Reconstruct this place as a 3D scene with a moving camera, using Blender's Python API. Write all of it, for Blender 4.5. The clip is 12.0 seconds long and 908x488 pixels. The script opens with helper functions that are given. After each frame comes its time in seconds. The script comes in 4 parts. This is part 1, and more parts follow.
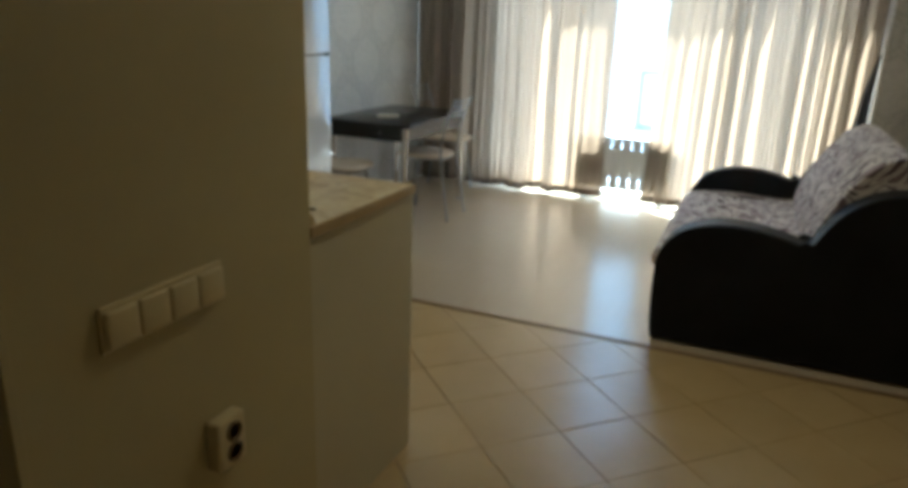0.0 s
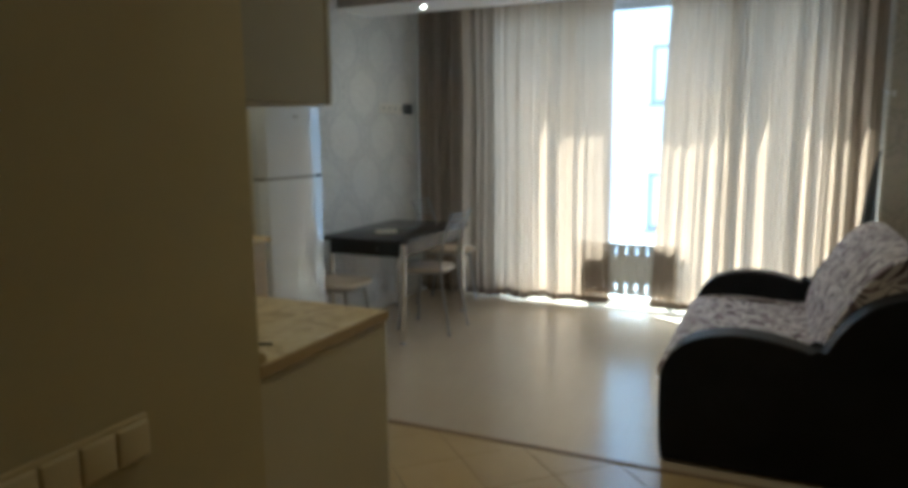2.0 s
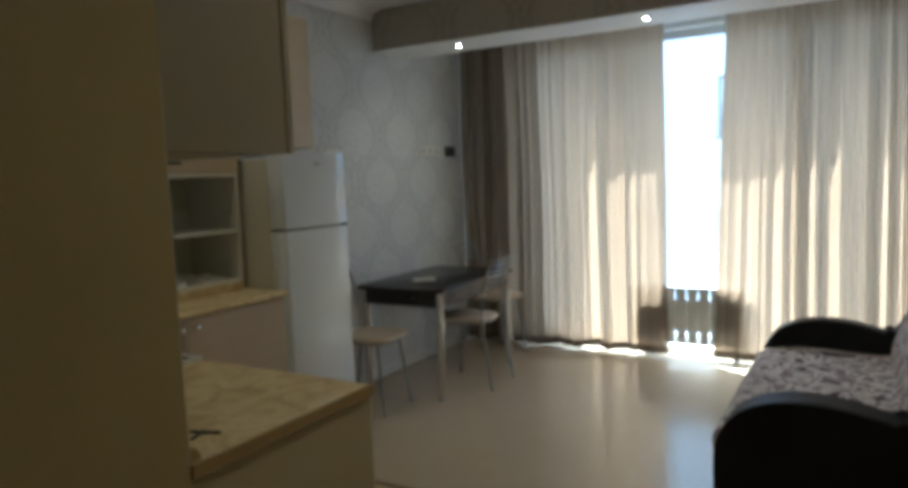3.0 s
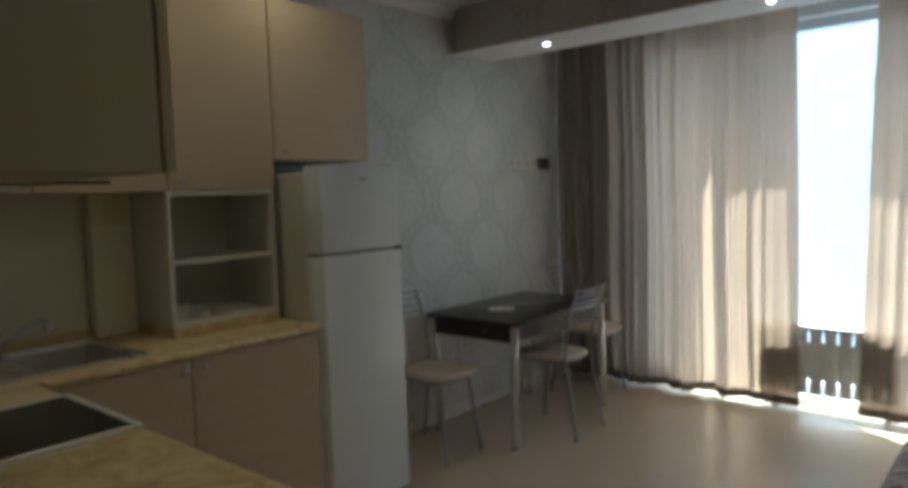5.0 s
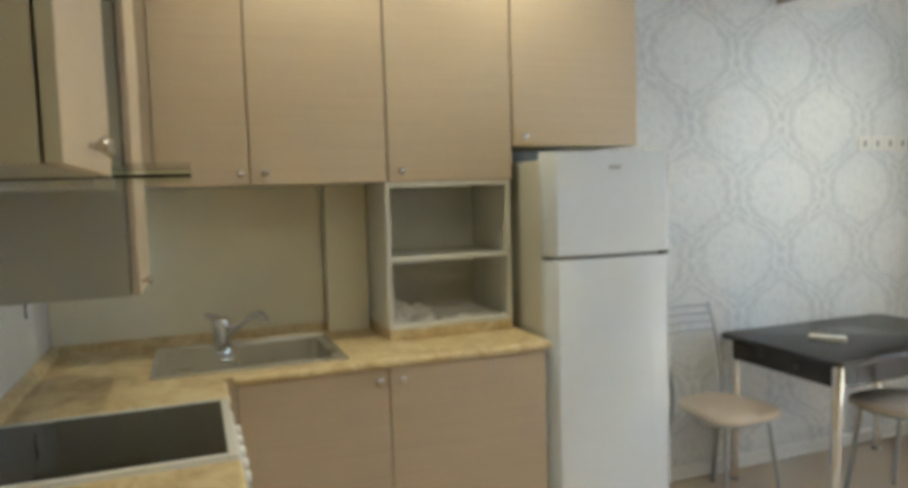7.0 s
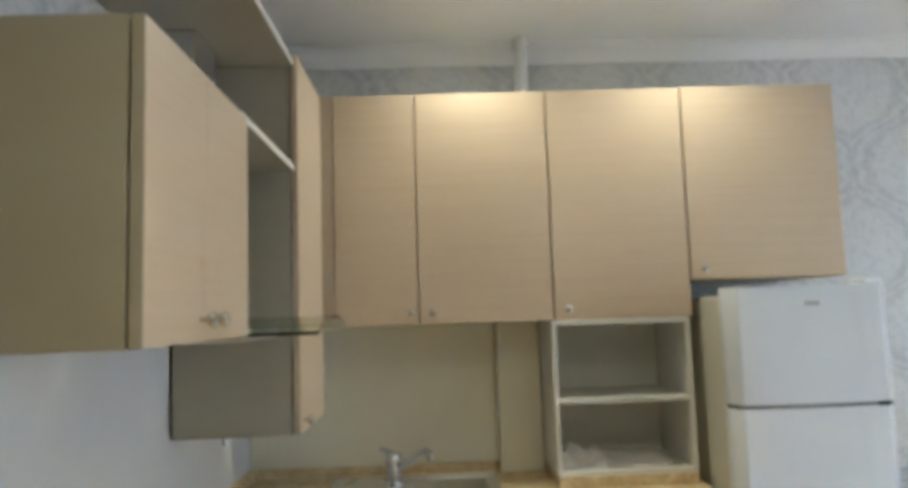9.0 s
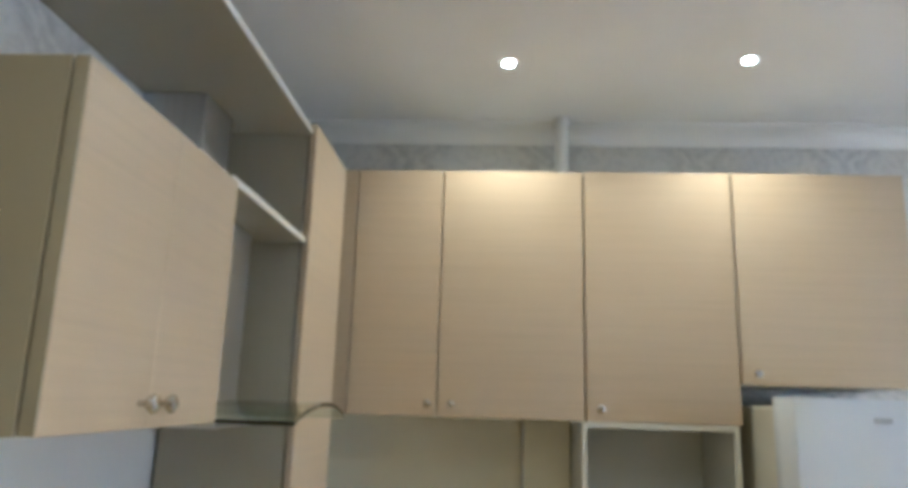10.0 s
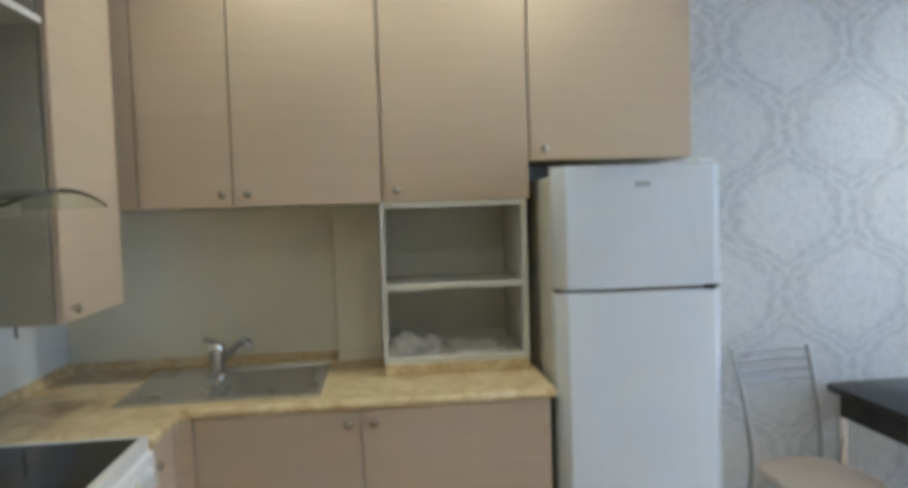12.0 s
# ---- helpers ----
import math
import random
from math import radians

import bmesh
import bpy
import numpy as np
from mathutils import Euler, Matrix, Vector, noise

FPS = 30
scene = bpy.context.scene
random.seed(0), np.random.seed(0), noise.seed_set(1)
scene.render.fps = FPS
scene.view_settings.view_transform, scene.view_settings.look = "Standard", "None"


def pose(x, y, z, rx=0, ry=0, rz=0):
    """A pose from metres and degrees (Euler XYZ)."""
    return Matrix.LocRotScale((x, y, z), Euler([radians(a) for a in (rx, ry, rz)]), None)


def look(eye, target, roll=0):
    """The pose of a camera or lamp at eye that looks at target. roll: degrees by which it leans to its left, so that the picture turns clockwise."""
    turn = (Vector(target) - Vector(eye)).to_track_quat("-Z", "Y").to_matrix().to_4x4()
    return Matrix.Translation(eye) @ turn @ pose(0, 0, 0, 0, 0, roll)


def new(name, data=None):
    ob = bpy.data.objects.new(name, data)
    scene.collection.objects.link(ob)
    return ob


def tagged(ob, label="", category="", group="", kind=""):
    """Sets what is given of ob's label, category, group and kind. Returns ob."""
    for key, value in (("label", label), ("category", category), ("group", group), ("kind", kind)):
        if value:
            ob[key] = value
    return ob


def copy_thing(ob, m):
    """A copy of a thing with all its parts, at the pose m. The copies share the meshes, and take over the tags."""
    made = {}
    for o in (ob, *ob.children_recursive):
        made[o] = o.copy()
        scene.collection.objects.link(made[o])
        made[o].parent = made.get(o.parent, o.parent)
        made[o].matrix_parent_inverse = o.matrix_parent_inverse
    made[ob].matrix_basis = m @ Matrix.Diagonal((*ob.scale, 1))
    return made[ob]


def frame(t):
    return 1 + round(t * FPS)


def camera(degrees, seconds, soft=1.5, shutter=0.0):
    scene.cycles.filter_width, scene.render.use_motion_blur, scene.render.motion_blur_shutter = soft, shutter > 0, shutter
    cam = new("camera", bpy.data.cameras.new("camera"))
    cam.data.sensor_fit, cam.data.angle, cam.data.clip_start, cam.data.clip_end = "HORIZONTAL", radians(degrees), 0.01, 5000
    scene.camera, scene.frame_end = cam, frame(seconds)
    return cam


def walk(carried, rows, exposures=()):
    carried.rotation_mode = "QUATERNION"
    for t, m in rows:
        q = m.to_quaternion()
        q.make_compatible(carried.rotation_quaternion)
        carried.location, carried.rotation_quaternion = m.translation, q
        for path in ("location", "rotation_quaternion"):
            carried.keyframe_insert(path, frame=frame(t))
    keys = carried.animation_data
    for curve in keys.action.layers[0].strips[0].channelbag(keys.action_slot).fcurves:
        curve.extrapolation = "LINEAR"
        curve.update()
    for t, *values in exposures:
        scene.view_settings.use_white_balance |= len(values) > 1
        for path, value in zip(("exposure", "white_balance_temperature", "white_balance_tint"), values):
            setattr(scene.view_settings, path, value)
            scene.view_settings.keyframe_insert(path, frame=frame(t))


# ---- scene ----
cam = camera(65.7, 12.0, soft=4.6)
PATH = [
    (0, (2.818, -1.251, 1.366), (2.079, 0.508, 0.767), 2.1),
    (0.5, (2.811, -1.228, 1.371), (1.992, 0.521, 0.851), 1.2),
    (1, (2.832, -1.216, 1.38), (1.919, 0.516, 0.973), -0.3),
    (1.5, (2.875, -1.189, 1.391), (1.987, 0.573, 1.067), 0.0),
    (2, (2.892, -1.088, 1.391), (2.069, 0.709, 1.085), -0.5),
    (2.5, (2.895, -0.895, 1.399), (2.031, 0.898, 1.203), -1.8),
    (3, (2.948, -0.752, 1.404), (1.945, 0.969, 1.213), -2.2),
    (3.2, (2.889, -0.651, 1.363), (1.848, 1.051, 1.223), -0.5),
    (4.8, (2.85, -0.199, 1.424), (1.603, 1.359, 1.289), -1.0),
    (5, (2.893, -0.128, 1.423), (1.595, 1.387, 1.276), -1.9),
    (5.5, (2.904, 0.095, 1.423), (1.345, 1.339, 1.278), 1.7),
    (6, (2.892, 0.266, 1.415), (1.239, 1.371, 1.196), -1.0),
    (6.5, (2.796, 0.444, 1.432), (1.033, 1.375, 1.268), 2.5),
    (7, (2.74, 0.55, 1.425), (0.871, 1.243, 1.275), -1.7),
    (7.5, (2.736, 0.665, 1.459), (0.771, 1.037, 1.441), -0.3),
    (7.7, (2.753, 0.692, 1.461), (0.777, 1.0, 1.506), 0.6),
    (9.3, (2.765, 0.802, 1.505), (0.779, 0.815, 1.736), -2.2),
    (9.5, (2.718, 0.814, 1.501), (0.741, 0.826, 1.802), -2.0),
    (10, (2.607, 0.895, 1.522), (0.656, 0.79, 1.949), 1.7),
    (10.5, (2.582, 0.986, 1.527), (0.657, 0.813, 2.041), 0.0),
    (11, (2.617, 1.132, 1.512), (0.655, 0.841, 1.768), 1.0),
    (11.5, (2.604, 1.125, 1.467), (0.605, 1.091, 1.502), -1.4),
    (12, (2.613, 1.191, 1.441), (0.626, 1.395, 1.337), -1.8),
]
EXPOSURES = [(0, 3.77, 4950, -6), (1.5, 3.50, 4950, -5), (3.0, 3.27, 5000, -4), (5.0, 2.95, 5050, -3), (5.5, 3.35, 5600, 0),
             (6.0, 4.3, 5450, 0), (6.8, 4.89, 5050, -4), (7.7, 4.94, 4950, -4), (9.5, 4.98, 4600, 1), (10.5, 4.92, 4500, 1), (12.0, 4.87, 4450, 0)]
walk(cam, [(t, look(eye, target, roll)) for t, eye, target, roll in PATH], EXPOSURES)

# ---- daylight and lamps ----
SUN_WAY = Vector((0.50, -0.29, -1.00)).normalized()
SKY, SUN, SPOT, ROOM_SPOT, HALL_FILL = 0.15, 3.0, 0.66, 0.42, 0.085

world = bpy.data.worlds.new("sky")
scene.world = world
world.use_nodes = True
sky_node = world.node_tree.nodes.new("ShaderNodeTexSky")
sky_node.sky_type = "NISHITA"
sky_node.sun_disc = False
sky_node.sun_elevation = radians(60.0)
sky_node.sun_rotation = radians(-59.9)
background = world.node_tree.nodes["Background"]
background.inputs["Strength"].default_value = SKY
world.node_tree.links.new(sky_node.outputs[0], background.inputs["Color"])

sun_data = bpy.data.lights.new("sun", "SUN")
sun_data.energy, sun_data.angle, sun_data.color = SUN, radians(0.8), (1.0, 0.95, 0.87)
sun = new("sun", sun_data)
sun.matrix_basis = look((-5, 8, 12), Vector((-5, 8, 12)) + SUN_WAY)


# ---- materials ----
class Mat:
    """A node material with short ways to add textures."""

    def __init__(self, name, rough=0.5, metal=0.0, color=(0.5, 0.5, 0.5)):
        self.mat = bpy.data.materials.new(name)
        self.mat.use_nodes = True
        self.tree = self.mat.node_tree
        self.bsdf = self.tree.nodes["Principled BSDF"]
        self.set("Roughness", rough)
        self.set("Metallic", metal)
        self.set("Base Color", (*color, 1))
        self.place = self.add("ShaderNodeNewGeometry").outputs["Position"]

    def set(self, socket, value):
        self.bsdf.inputs[socket].default_value = value

    def add(self, kind, operation="", data_type="", blend_type="", feature=""):
        node = self.tree.nodes.new(kind)
        if operation:
            node.operation = operation
        if data_type:
            node.data_type = data_type
        if blend_type:
            node.blend_type = blend_type
        if feature:
            node.feature = feature
        return node

    def link(self, a, b):
        self.tree.links.new(a, b)

    def math(self, op, a, b=None, c=None):
        node = self.add("ShaderNodeMath", operation=op)
        for i, v in enumerate((a, b, c)):
            if v is None:
                continue
            if isinstance(v, (int, float)):
                node.inputs[i].default_value = v
            else:
                self.link(v, node.inputs[i])
        return node.outputs[0]

    def mapped(self, scale, rot=(0, 0, 0), source=None):
        node = self.add("ShaderNodeMapping")
        node.inputs["Scale"].default_value = scale
        node.inputs["Rotation"].default_value = rot
        self.link(source or self.place, node.inputs["Vector"])
        return node.outputs[0]

    def noise(self, scale, detail=4, rough=0.55, stretch=(1, 1, 1), warp=0.0):
        node = self.add("ShaderNodeTexNoise")
        node.inputs["Scale"].default_value = scale
        node.inputs["Detail"].default_value = detail
        node.inputs["Roughness"].default_value = rough
        node.inputs["Distortion"].default_value = warp
        self.link(self.mapped(stretch), node.inputs["Vector"])
        return node.outputs["Fac"]

    def ramp(self, fac, *stops):
        node = self.add("ShaderNodeValToRGB")
        ramp = node.color_ramp
        while len(ramp.elements) < len(stops):
            ramp.elements.new(0.5)
        for element, (at, color) in zip(ramp.elements, stops):
            element.position = at
            element.color = (*color, 1)
        self.link(fac, node.inputs["Fac"])
        return node.outputs["Color"]

    def mix(self, fac, a, b, kind="MIX"):
        node = self.add("ShaderNodeMix", data_type="RGBA", blend_type=kind)
        for socket, v in ((node.inputs[0], fac), (node.inputs[6], a), (node.inputs[7], b)):
            if isinstance(v, (int, float)):
                socket.default_value = v
            elif isinstance(v, tuple):
                socket.default_value = (*v, 1)
            else:
                self.link(v, socket)
        return node.outputs[2]

    def color(self, out):
        self.link(out, self.bsdf.inputs["Base Color"])
        return self

    def rough(self, fac, low, high):
        node = self.add("ShaderNodeMapRange")
        node.inputs["To Min"].default_value = low
        node.inputs["To Max"].default_value = high
        self.link(fac, node.inputs["Value"])
        self.link(node.outputs[0], self.bsdf.inputs["Roughness"])
        return self

    def bump(self, fac, strength, distance=0.002):
        node = self.add("ShaderNodeBump")
        node.inputs["Strength"].default_value = strength
        node.inputs["Distance"].default_value = distance
        self.link(fac, node.inputs["Height"])
        self.link(node.outputs[0], self.bsdf.inputs["Normal"])
        return self


def shades(c, *ks):
    return [tuple(v * k for v in c) for k in ks]


def paint(name, c, rough=0.6, spread=0.06, fine=140, bump=0.12, metal=0.0, gloss=0.5):
    """Paint or plastic with faint clouding and a fine relief."""
    m = Mat(name, rough, metal)
    lo, hi = shades(c, 1 - spread, 1 + spread)
    m.color(m.ramp(m.noise(2.3, 5), (0.3, lo), (0.7, hi)))
    m.rough(m.noise(7, 4), rough * 0.85, min(1, rough * 1.15))
    m.bump(m.noise(fine, 3), bump, 0.001)
    m.set("Specular IOR Level", gloss)
    return m.mat


def laminate(name, c, rough=0.42, turn=False):
    """Pale oak laminate with level grain lines."""
    m = Mat(name, rough)
    stretch = (40, 40, 1.2) if turn else (1.4, 1.4, 55)
    a, b, d = shades(c, 0.92, 1.0, 1.05)
    grain = m.noise(1.6, 6, 0.62, stretch, 0.4)
    streak = m.noise(0.9, 3, 0.5, (0.9, 0.9, 14), 0.8)
    base = m.ramp(grain, (0.28, a), (0.5, b), (0.74, d))
    m.color(m.mix(m.math("MULTIPLY", streak, 0.35), base, tuple(v * 0.86 for v in c)))
    m.rough(grain, rough * 0.9, rough * 1.2)
    m.bump(grain, 0.12, 0.0006)
    return m.mat


def worktop_stone(name):
    m = Mat(name, 0.22)
    big = m.noise(10.5, 7, 0.66, (1, 1, 1), 1.1)
    small = m.noise(48, 5, 0.6, (1, 1, 1), 0.8)
    base = m.ramp(big, (0.28, (0.46, 0.33, 0.15)), (0.42, (0.57, 0.435, 0.22)), (0.54, (0.69, 0.565, 0.315)), (0.70, (0.77, 0.67, 0.44)))
    spots = m.ramp(small, (0.60, (0, 0, 0)), (0.70, (1, 1, 1)))
    m.color(m.mix(m.math("MULTIPLY", spots, 0.40), base, (0.33, 0.20, 0.07)))
    m.set("Specular IOR Level", 0.36)
    m.rough(small, 0.33, 0.46)
    m.bump(small, 0.05, 0.0006)
    return m.mat


def wallpaper(name, along, light, dark, gap):
    """Damask: half-dropped ogee medallions, 0.55 m wide and 0.655 m high."""
    m = Mat(name, 0.55)
    parts = m.add("ShaderNodeSeparateXYZ")
    m.link(m.place, parts.inputs[0])
    wob = m.math("SUBTRACT", m.noise(11, 3), 0.5)
    a = m.math("MULTIPLY", m.math("SUBTRACT", parts.outputs[along], 2.775), 2 * math.pi / 0.55)
    b = m.math("MULTIPLY", m.math("SUBTRACT", parts.outputs[2], 1.385), 2 * math.pi / 0.655)
    # ogee sides: round at the waist, drawn out to pinched necks, with small scallops
    a = m.math("ADD", a, m.math("MULTIPLY", wob, 0.55))
    across = m.math("DIVIDE", m.math("ARCCOSINE", m.math("MULTIPLY", m.math("COSINE", a), 0.9999)), math.pi)
    waist = m.math("MULTIPLY", m.math("ADD", m.math("SINE", m.math("MULTIPLY", m.math("COSINE", b), 1.45)), 1.0), 0.5)
    scallop = m.math("MULTIPLY", m.math("COSINE", m.math("MULTIPLY", b, 10.0)), 0.028)
    f = m.math("ADD", m.math("ABSOLUTE", m.math("SUBTRACT", waist, across)), scallop)
    f = m.math("ADD", f, m.math("MULTIPLY", m.math("SUBTRACT", m.noise(42, 4), 0.5), 0.22))
    pattern = m.ramp(f, (0.02, dark), (0.07, light), (0.13, light), (0.18, dark), (0.28, gap), (0.35, light), (0.85, light))
    inner = m.ramp(m.noise(38, 4, 0.6, (1, 1, 1), 0.8), (0.40, (0.88, 0.883, 0.89)), (0.52, (1, 1, 1)))
    cloud = m.ramp(m.noise(3.0, 3), (0.3, (0.95, 0.95, 0.95)), (0.7, (1, 1, 1)))
    m.color(m.mix(1.0, m.mix(1.0, pattern, inner, "MULTIPLY"), cloud, "MULTIPLY"))
    m.rough(f, 0.62, 0.42)
    m.bump(f, 0.25, 0.0012)
    return m.mat


def curtain_cloth(name, c):
    m = Mat(name, 0.9)
    tree = m.tree
    weave = m.noise(1.0, 3, 0.5, (420, 420, 60))
    # Shading of the folds, put into the colour as uneven vertical stripes.
    fold_tone = m.noise(1.0, 3, 0.6, (16, 0.2, 0.15))
    lo, hi = shades(c, 0.92, 1.06)
    tone = m.mix(1.0, m.ramp(fold_tone, (0.3, lo), (0.7, hi)), m.ramp(weave, (0.3, (0.88, 0.88, 0.88)), (0.7, (1, 1, 1))), "MULTIPLY")
    m.color(tone)
    m.bump(weave, 0.15, 0.0005)
    thin = m.add("ShaderNodeBsdfTranslucent")
    m.link(m.mix(1.0, tone, (0.88, 0.66, 0.475), "MULTIPLY"), thin.inputs["Color"])
    clear = m.add("ShaderNodeBsdfTransparent")
    clear.inputs["Color"].default_value = (0.52, 0.44, 0.36, 1)
    one, two = m.add("ShaderNodeMixShader"), m.add("ShaderNodeMixShader")
    one.inputs[0].default_value, two.inputs[0].default_value = 0.55, 0.05
    m.link(m.bsdf.outputs[0], one.inputs[1])
    m.link(thin.outputs[0], one.inputs[2])
    m.link(one.outputs[0], two.inputs[1])
    m.link(clear.outputs[0], two.inputs[2])
    m.link(two.outputs[0], tree.nodes["Material Output"].inputs["Surface"])
    return m.mat


def sofa_fabric(name):
    """Woven cover with grey-purple leaves and swirls on a pale ground."""
    m = Mat(name, 0.9)
    swirl = m.noise(4.9, 1.0, 0.4, (1, 1, 1), 2.2)
    pale, mauve, ink = (0.64, 0.59, 0.57), (0.31, 0.235, 0.25), (0.06, 0.04, 0.048)
    leaf = m.ramp(swirl, (0.30, ink), (0.36, mauve), (0.385, pale), (0.455, pale), (0.475, ink), (0.515, mauve), (0.54, pale), (0.61, pale), (0.63, ink), (0.70, mauve))
    small = m.ramp(m.noise(22, 2, 0.5, (1, 1, 1), 2.4), (0.38, (0.45, 0.40, 0.45)), (0.44, (1, 1, 1)))
    m.color(m.mix(0.3, leaf, small, "MULTIPLY"))
    m.bump(m.noise(260, 3), 0.3, 0.001)
    return m.mat


def leather(name):
    m = Mat(name, 0.4)
    m.color(m.ramp(m.noise(4, 4), (0.3, (0.009, 0.010, 0.012)), (0.7, (0.017, 0.019, 0.023))))
    m.rough(m.noise(9, 4), 0.46, 0.60)
    m.set("Specular IOR Level", 0.14)
    cell = m.add("ShaderNodeTexVoronoi", feature="DISTANCE_TO_EDGE")
    cell.inputs["Scale"].default_value = 330
    m.link(m.place, cell.inputs["Vector"])
    m.bump(cell.outputs["Distance"], 0.2, 0.0008)
    return m.mat


def metal(name, c=(0.78, 0.78, 0.79), rough=0.12, brush=None):
    m = Mat(name, rough, 1.0)
    lo, hi = shades(c, 0.9, 1.0)
    g = m.noise(1.0, 3, 0.5, brush) if brush else m.noise(9, 4)
    m.color(m.ramp(g, (0.3, lo), (0.7, hi)))
    m.rough(g, rough * 0.7, rough * 1.5)
    return m.mat


def floor_sheet(name):
    m = Mat(name, 0.18)
    cloud = m.noise(1.3, 5, 0.6)
    grain = m.noise(1.0, 6, 0.6, (60, 3.0, 1), 0.5)
    base = m.ramp(cloud, (0.3, (0.525, 0.435, 0.32)), (0.7, (0.56, 0.47, 0.345)))
    m.color(m.mix(0.4, base, m.ramp(grain, (0.3, (0.92, 0.91, 0.89)), (0.7, (1, 1, 1))), "MULTIPLY"))
    m.set("Specular IOR Level", 0.75)
    m.rough(grain, 0.15, 0.24)
    m.bump(grain, 0.03, 0.0005)
    return m.mat


def floor_tile(name):
    m = Mat(name, 0.2)
    each = m.add("ShaderNodeObjectInfo").outputs["Random"]
    cloud = m.noise(5, 5, 0.6, (1, 1, 1), 0.3)
    base = m.ramp(cloud, (0.28, (0.475, 0.345, 0.165)), (0.5, (0.50, 0.37, 0.18)), (0.72, (0.525, 0.395, 0.20)))
    tone = m.ramp(each, (0.0, (0.96, 0.96, 0.955)), (1.0, (1.02, 1.015, 1.01)))
    m.color(m.mix(1.0, base, tone, "MULTIPLY"))
    m.set("Specular IOR Level", 0.6)
    m.rough(cloud, 0.27, 0.285)
    m.bump(m.noise(40, 4), 0.02, 0.0004)
    return m.mat


def glow(name, c, strength):
    m = Mat(name)
    m.set("Emission Color", (*c, 1))
    m.set("Emission Strength", strength)
    return m.mat


def glass(name, c, rough=0.02):
    m = Mat(name, rough, 0.0, c)
    m.set("Transmission Weight", 1.0)
    m.set("IOR", 1.45)
    return m.mat


OAK = (0.56, 0.455, 0.315)
M_OAK = laminate("pale_oak_laminate", OAK)
M_OAK_BASE = laminate("taupe_oak_laminate", (0.525, 0.425, 0.30))
M_CARCASS = paint("grey_beige_carcass", (0.405, 0.374, 0.28), 0.45, 0.04)
M_END = paint("beige_end_panel", (0.62, 0.55, 0.375), 0.45, 0.04)
M_SHELF = paint("white_melamine", (0.70, 0.69, 0.62), 0.42, 0.03)
M_EDGE = paint("white_edge_band", (0.75, 0.73, 0.68), 0.4, 0.03)
M_STONE = worktop_stone("yellow_marbled_worktop")
M_STONE_EDGE = paint("brown_edge_band", (0.48, 0.35, 0.175), 0.4, 0.15, 60)
M_PAPER_W = wallpaper("damask_wallpaper", 1, (0.72, 0.722, 0.71), (0.605, 0.612, 0.61), (0.64, 0.645, 0.642))
M_PAPER_S = wallpaper("damask_wallpaper_short_wall", 0, (0.72, 0.722, 0.71), (0.605, 0.612, 0.61), (0.64, 0.645, 0.642))
# The walls' damask browned and darkened: shade away from the window is in the colour.
M_PAPER_SHADED = wallpaper("shaded_beige_damask", 0, (0.50, 0.46, 0.38), (0.42, 0.385, 0.315), (0.45, 0.41, 0.34))
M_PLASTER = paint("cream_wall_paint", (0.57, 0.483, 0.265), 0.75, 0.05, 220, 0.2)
M_CEILING = paint("white_ceiling_paint", (0.90, 0.90, 0.89), 0.6, 0.03, 260, 0.1)
M_TRIM = paint("white_trim", (0.72, 0.71, 0.68), 0.45, 0.04)
M_SPLASH_W = paint("cream_splash_panel", (0.86, 0.825, 0.66), 0.3, 0.05, 50, 0.04)
M_SPLASH_S = paint("white_splash_panel", (0.70, 0.71, 0.70), 0.25, 0.03, 50, 0.04)
M_FRIDGE = paint("white_fridge_enamel", (0.75, 0.79, 0.83), 0.08, 0.02, 300, 0.04, 0.0, 0.8)
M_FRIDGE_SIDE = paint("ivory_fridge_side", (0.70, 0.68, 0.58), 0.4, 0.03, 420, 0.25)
M_ENAMEL = paint("white_stove_enamel", (0.78, 0.77, 0.74), 0.25, 0.03)
M_PLASTIC = paint("white_plastic", (0.74, 0.72, 0.66), 0.35, 0.03)
M_CREAM_PLASTIC = paint("cream_switch_plastic", (0.72, 0.60, 0.34), 0.3, 0.04)
M_DARK = paint("black_plastic", (0.02, 0.02, 0.02), 0.4, 0.1)
M_GREY = paint("grey_plastic", (0.25, 0.26, 0.27), 0.4, 0.1)
M_BADGE = paint("pale_grey_badge", (0.40, 0.42, 0.44), 0.3, 0.05)
M_CERAMIC = paint("black_glass_ceramic", (0.018, 0.015, 0.012), 0.07, 0.1, 30, 0.0, 0.0, 0.28)
M_TABLE = paint("black_lacquered_wood", (0.022, 0.020, 0.021), 0.22, 0.25, 90, 0.1)
M_SEAT = paint("beige_vinyl", (0.60, 0.51, 0.41), 0.45, 0.06, 160, 0.25)
M_CHROME = metal("chrome")
M_KNOB = metal("satin_knob_metal", (0.66, 0.65, 0.63), 0.22)
M_CHAIR = metal("dull_chrome", (0.40, 0.40, 0.40), 0.36)
M_STEEL = metal("brushed_steel", (0.72, 0.71, 0.68), 0.27)
M_CHIMNEY = metal("satin_steel", (0.74, 0.75, 0.78), 0.30, (160, 160, 4))
M_CURTAIN = curtain_cloth("beige_brown_sheer_cloth", (0.43, 0.40, 0.355))
M_HEM = paint("brown_hem_cloth", (0.24, 0.19, 0.15), 0.9, 0.1, 300, 0.2)
M_FABRIC = sofa_fabric("swirl_patterned_fabric")
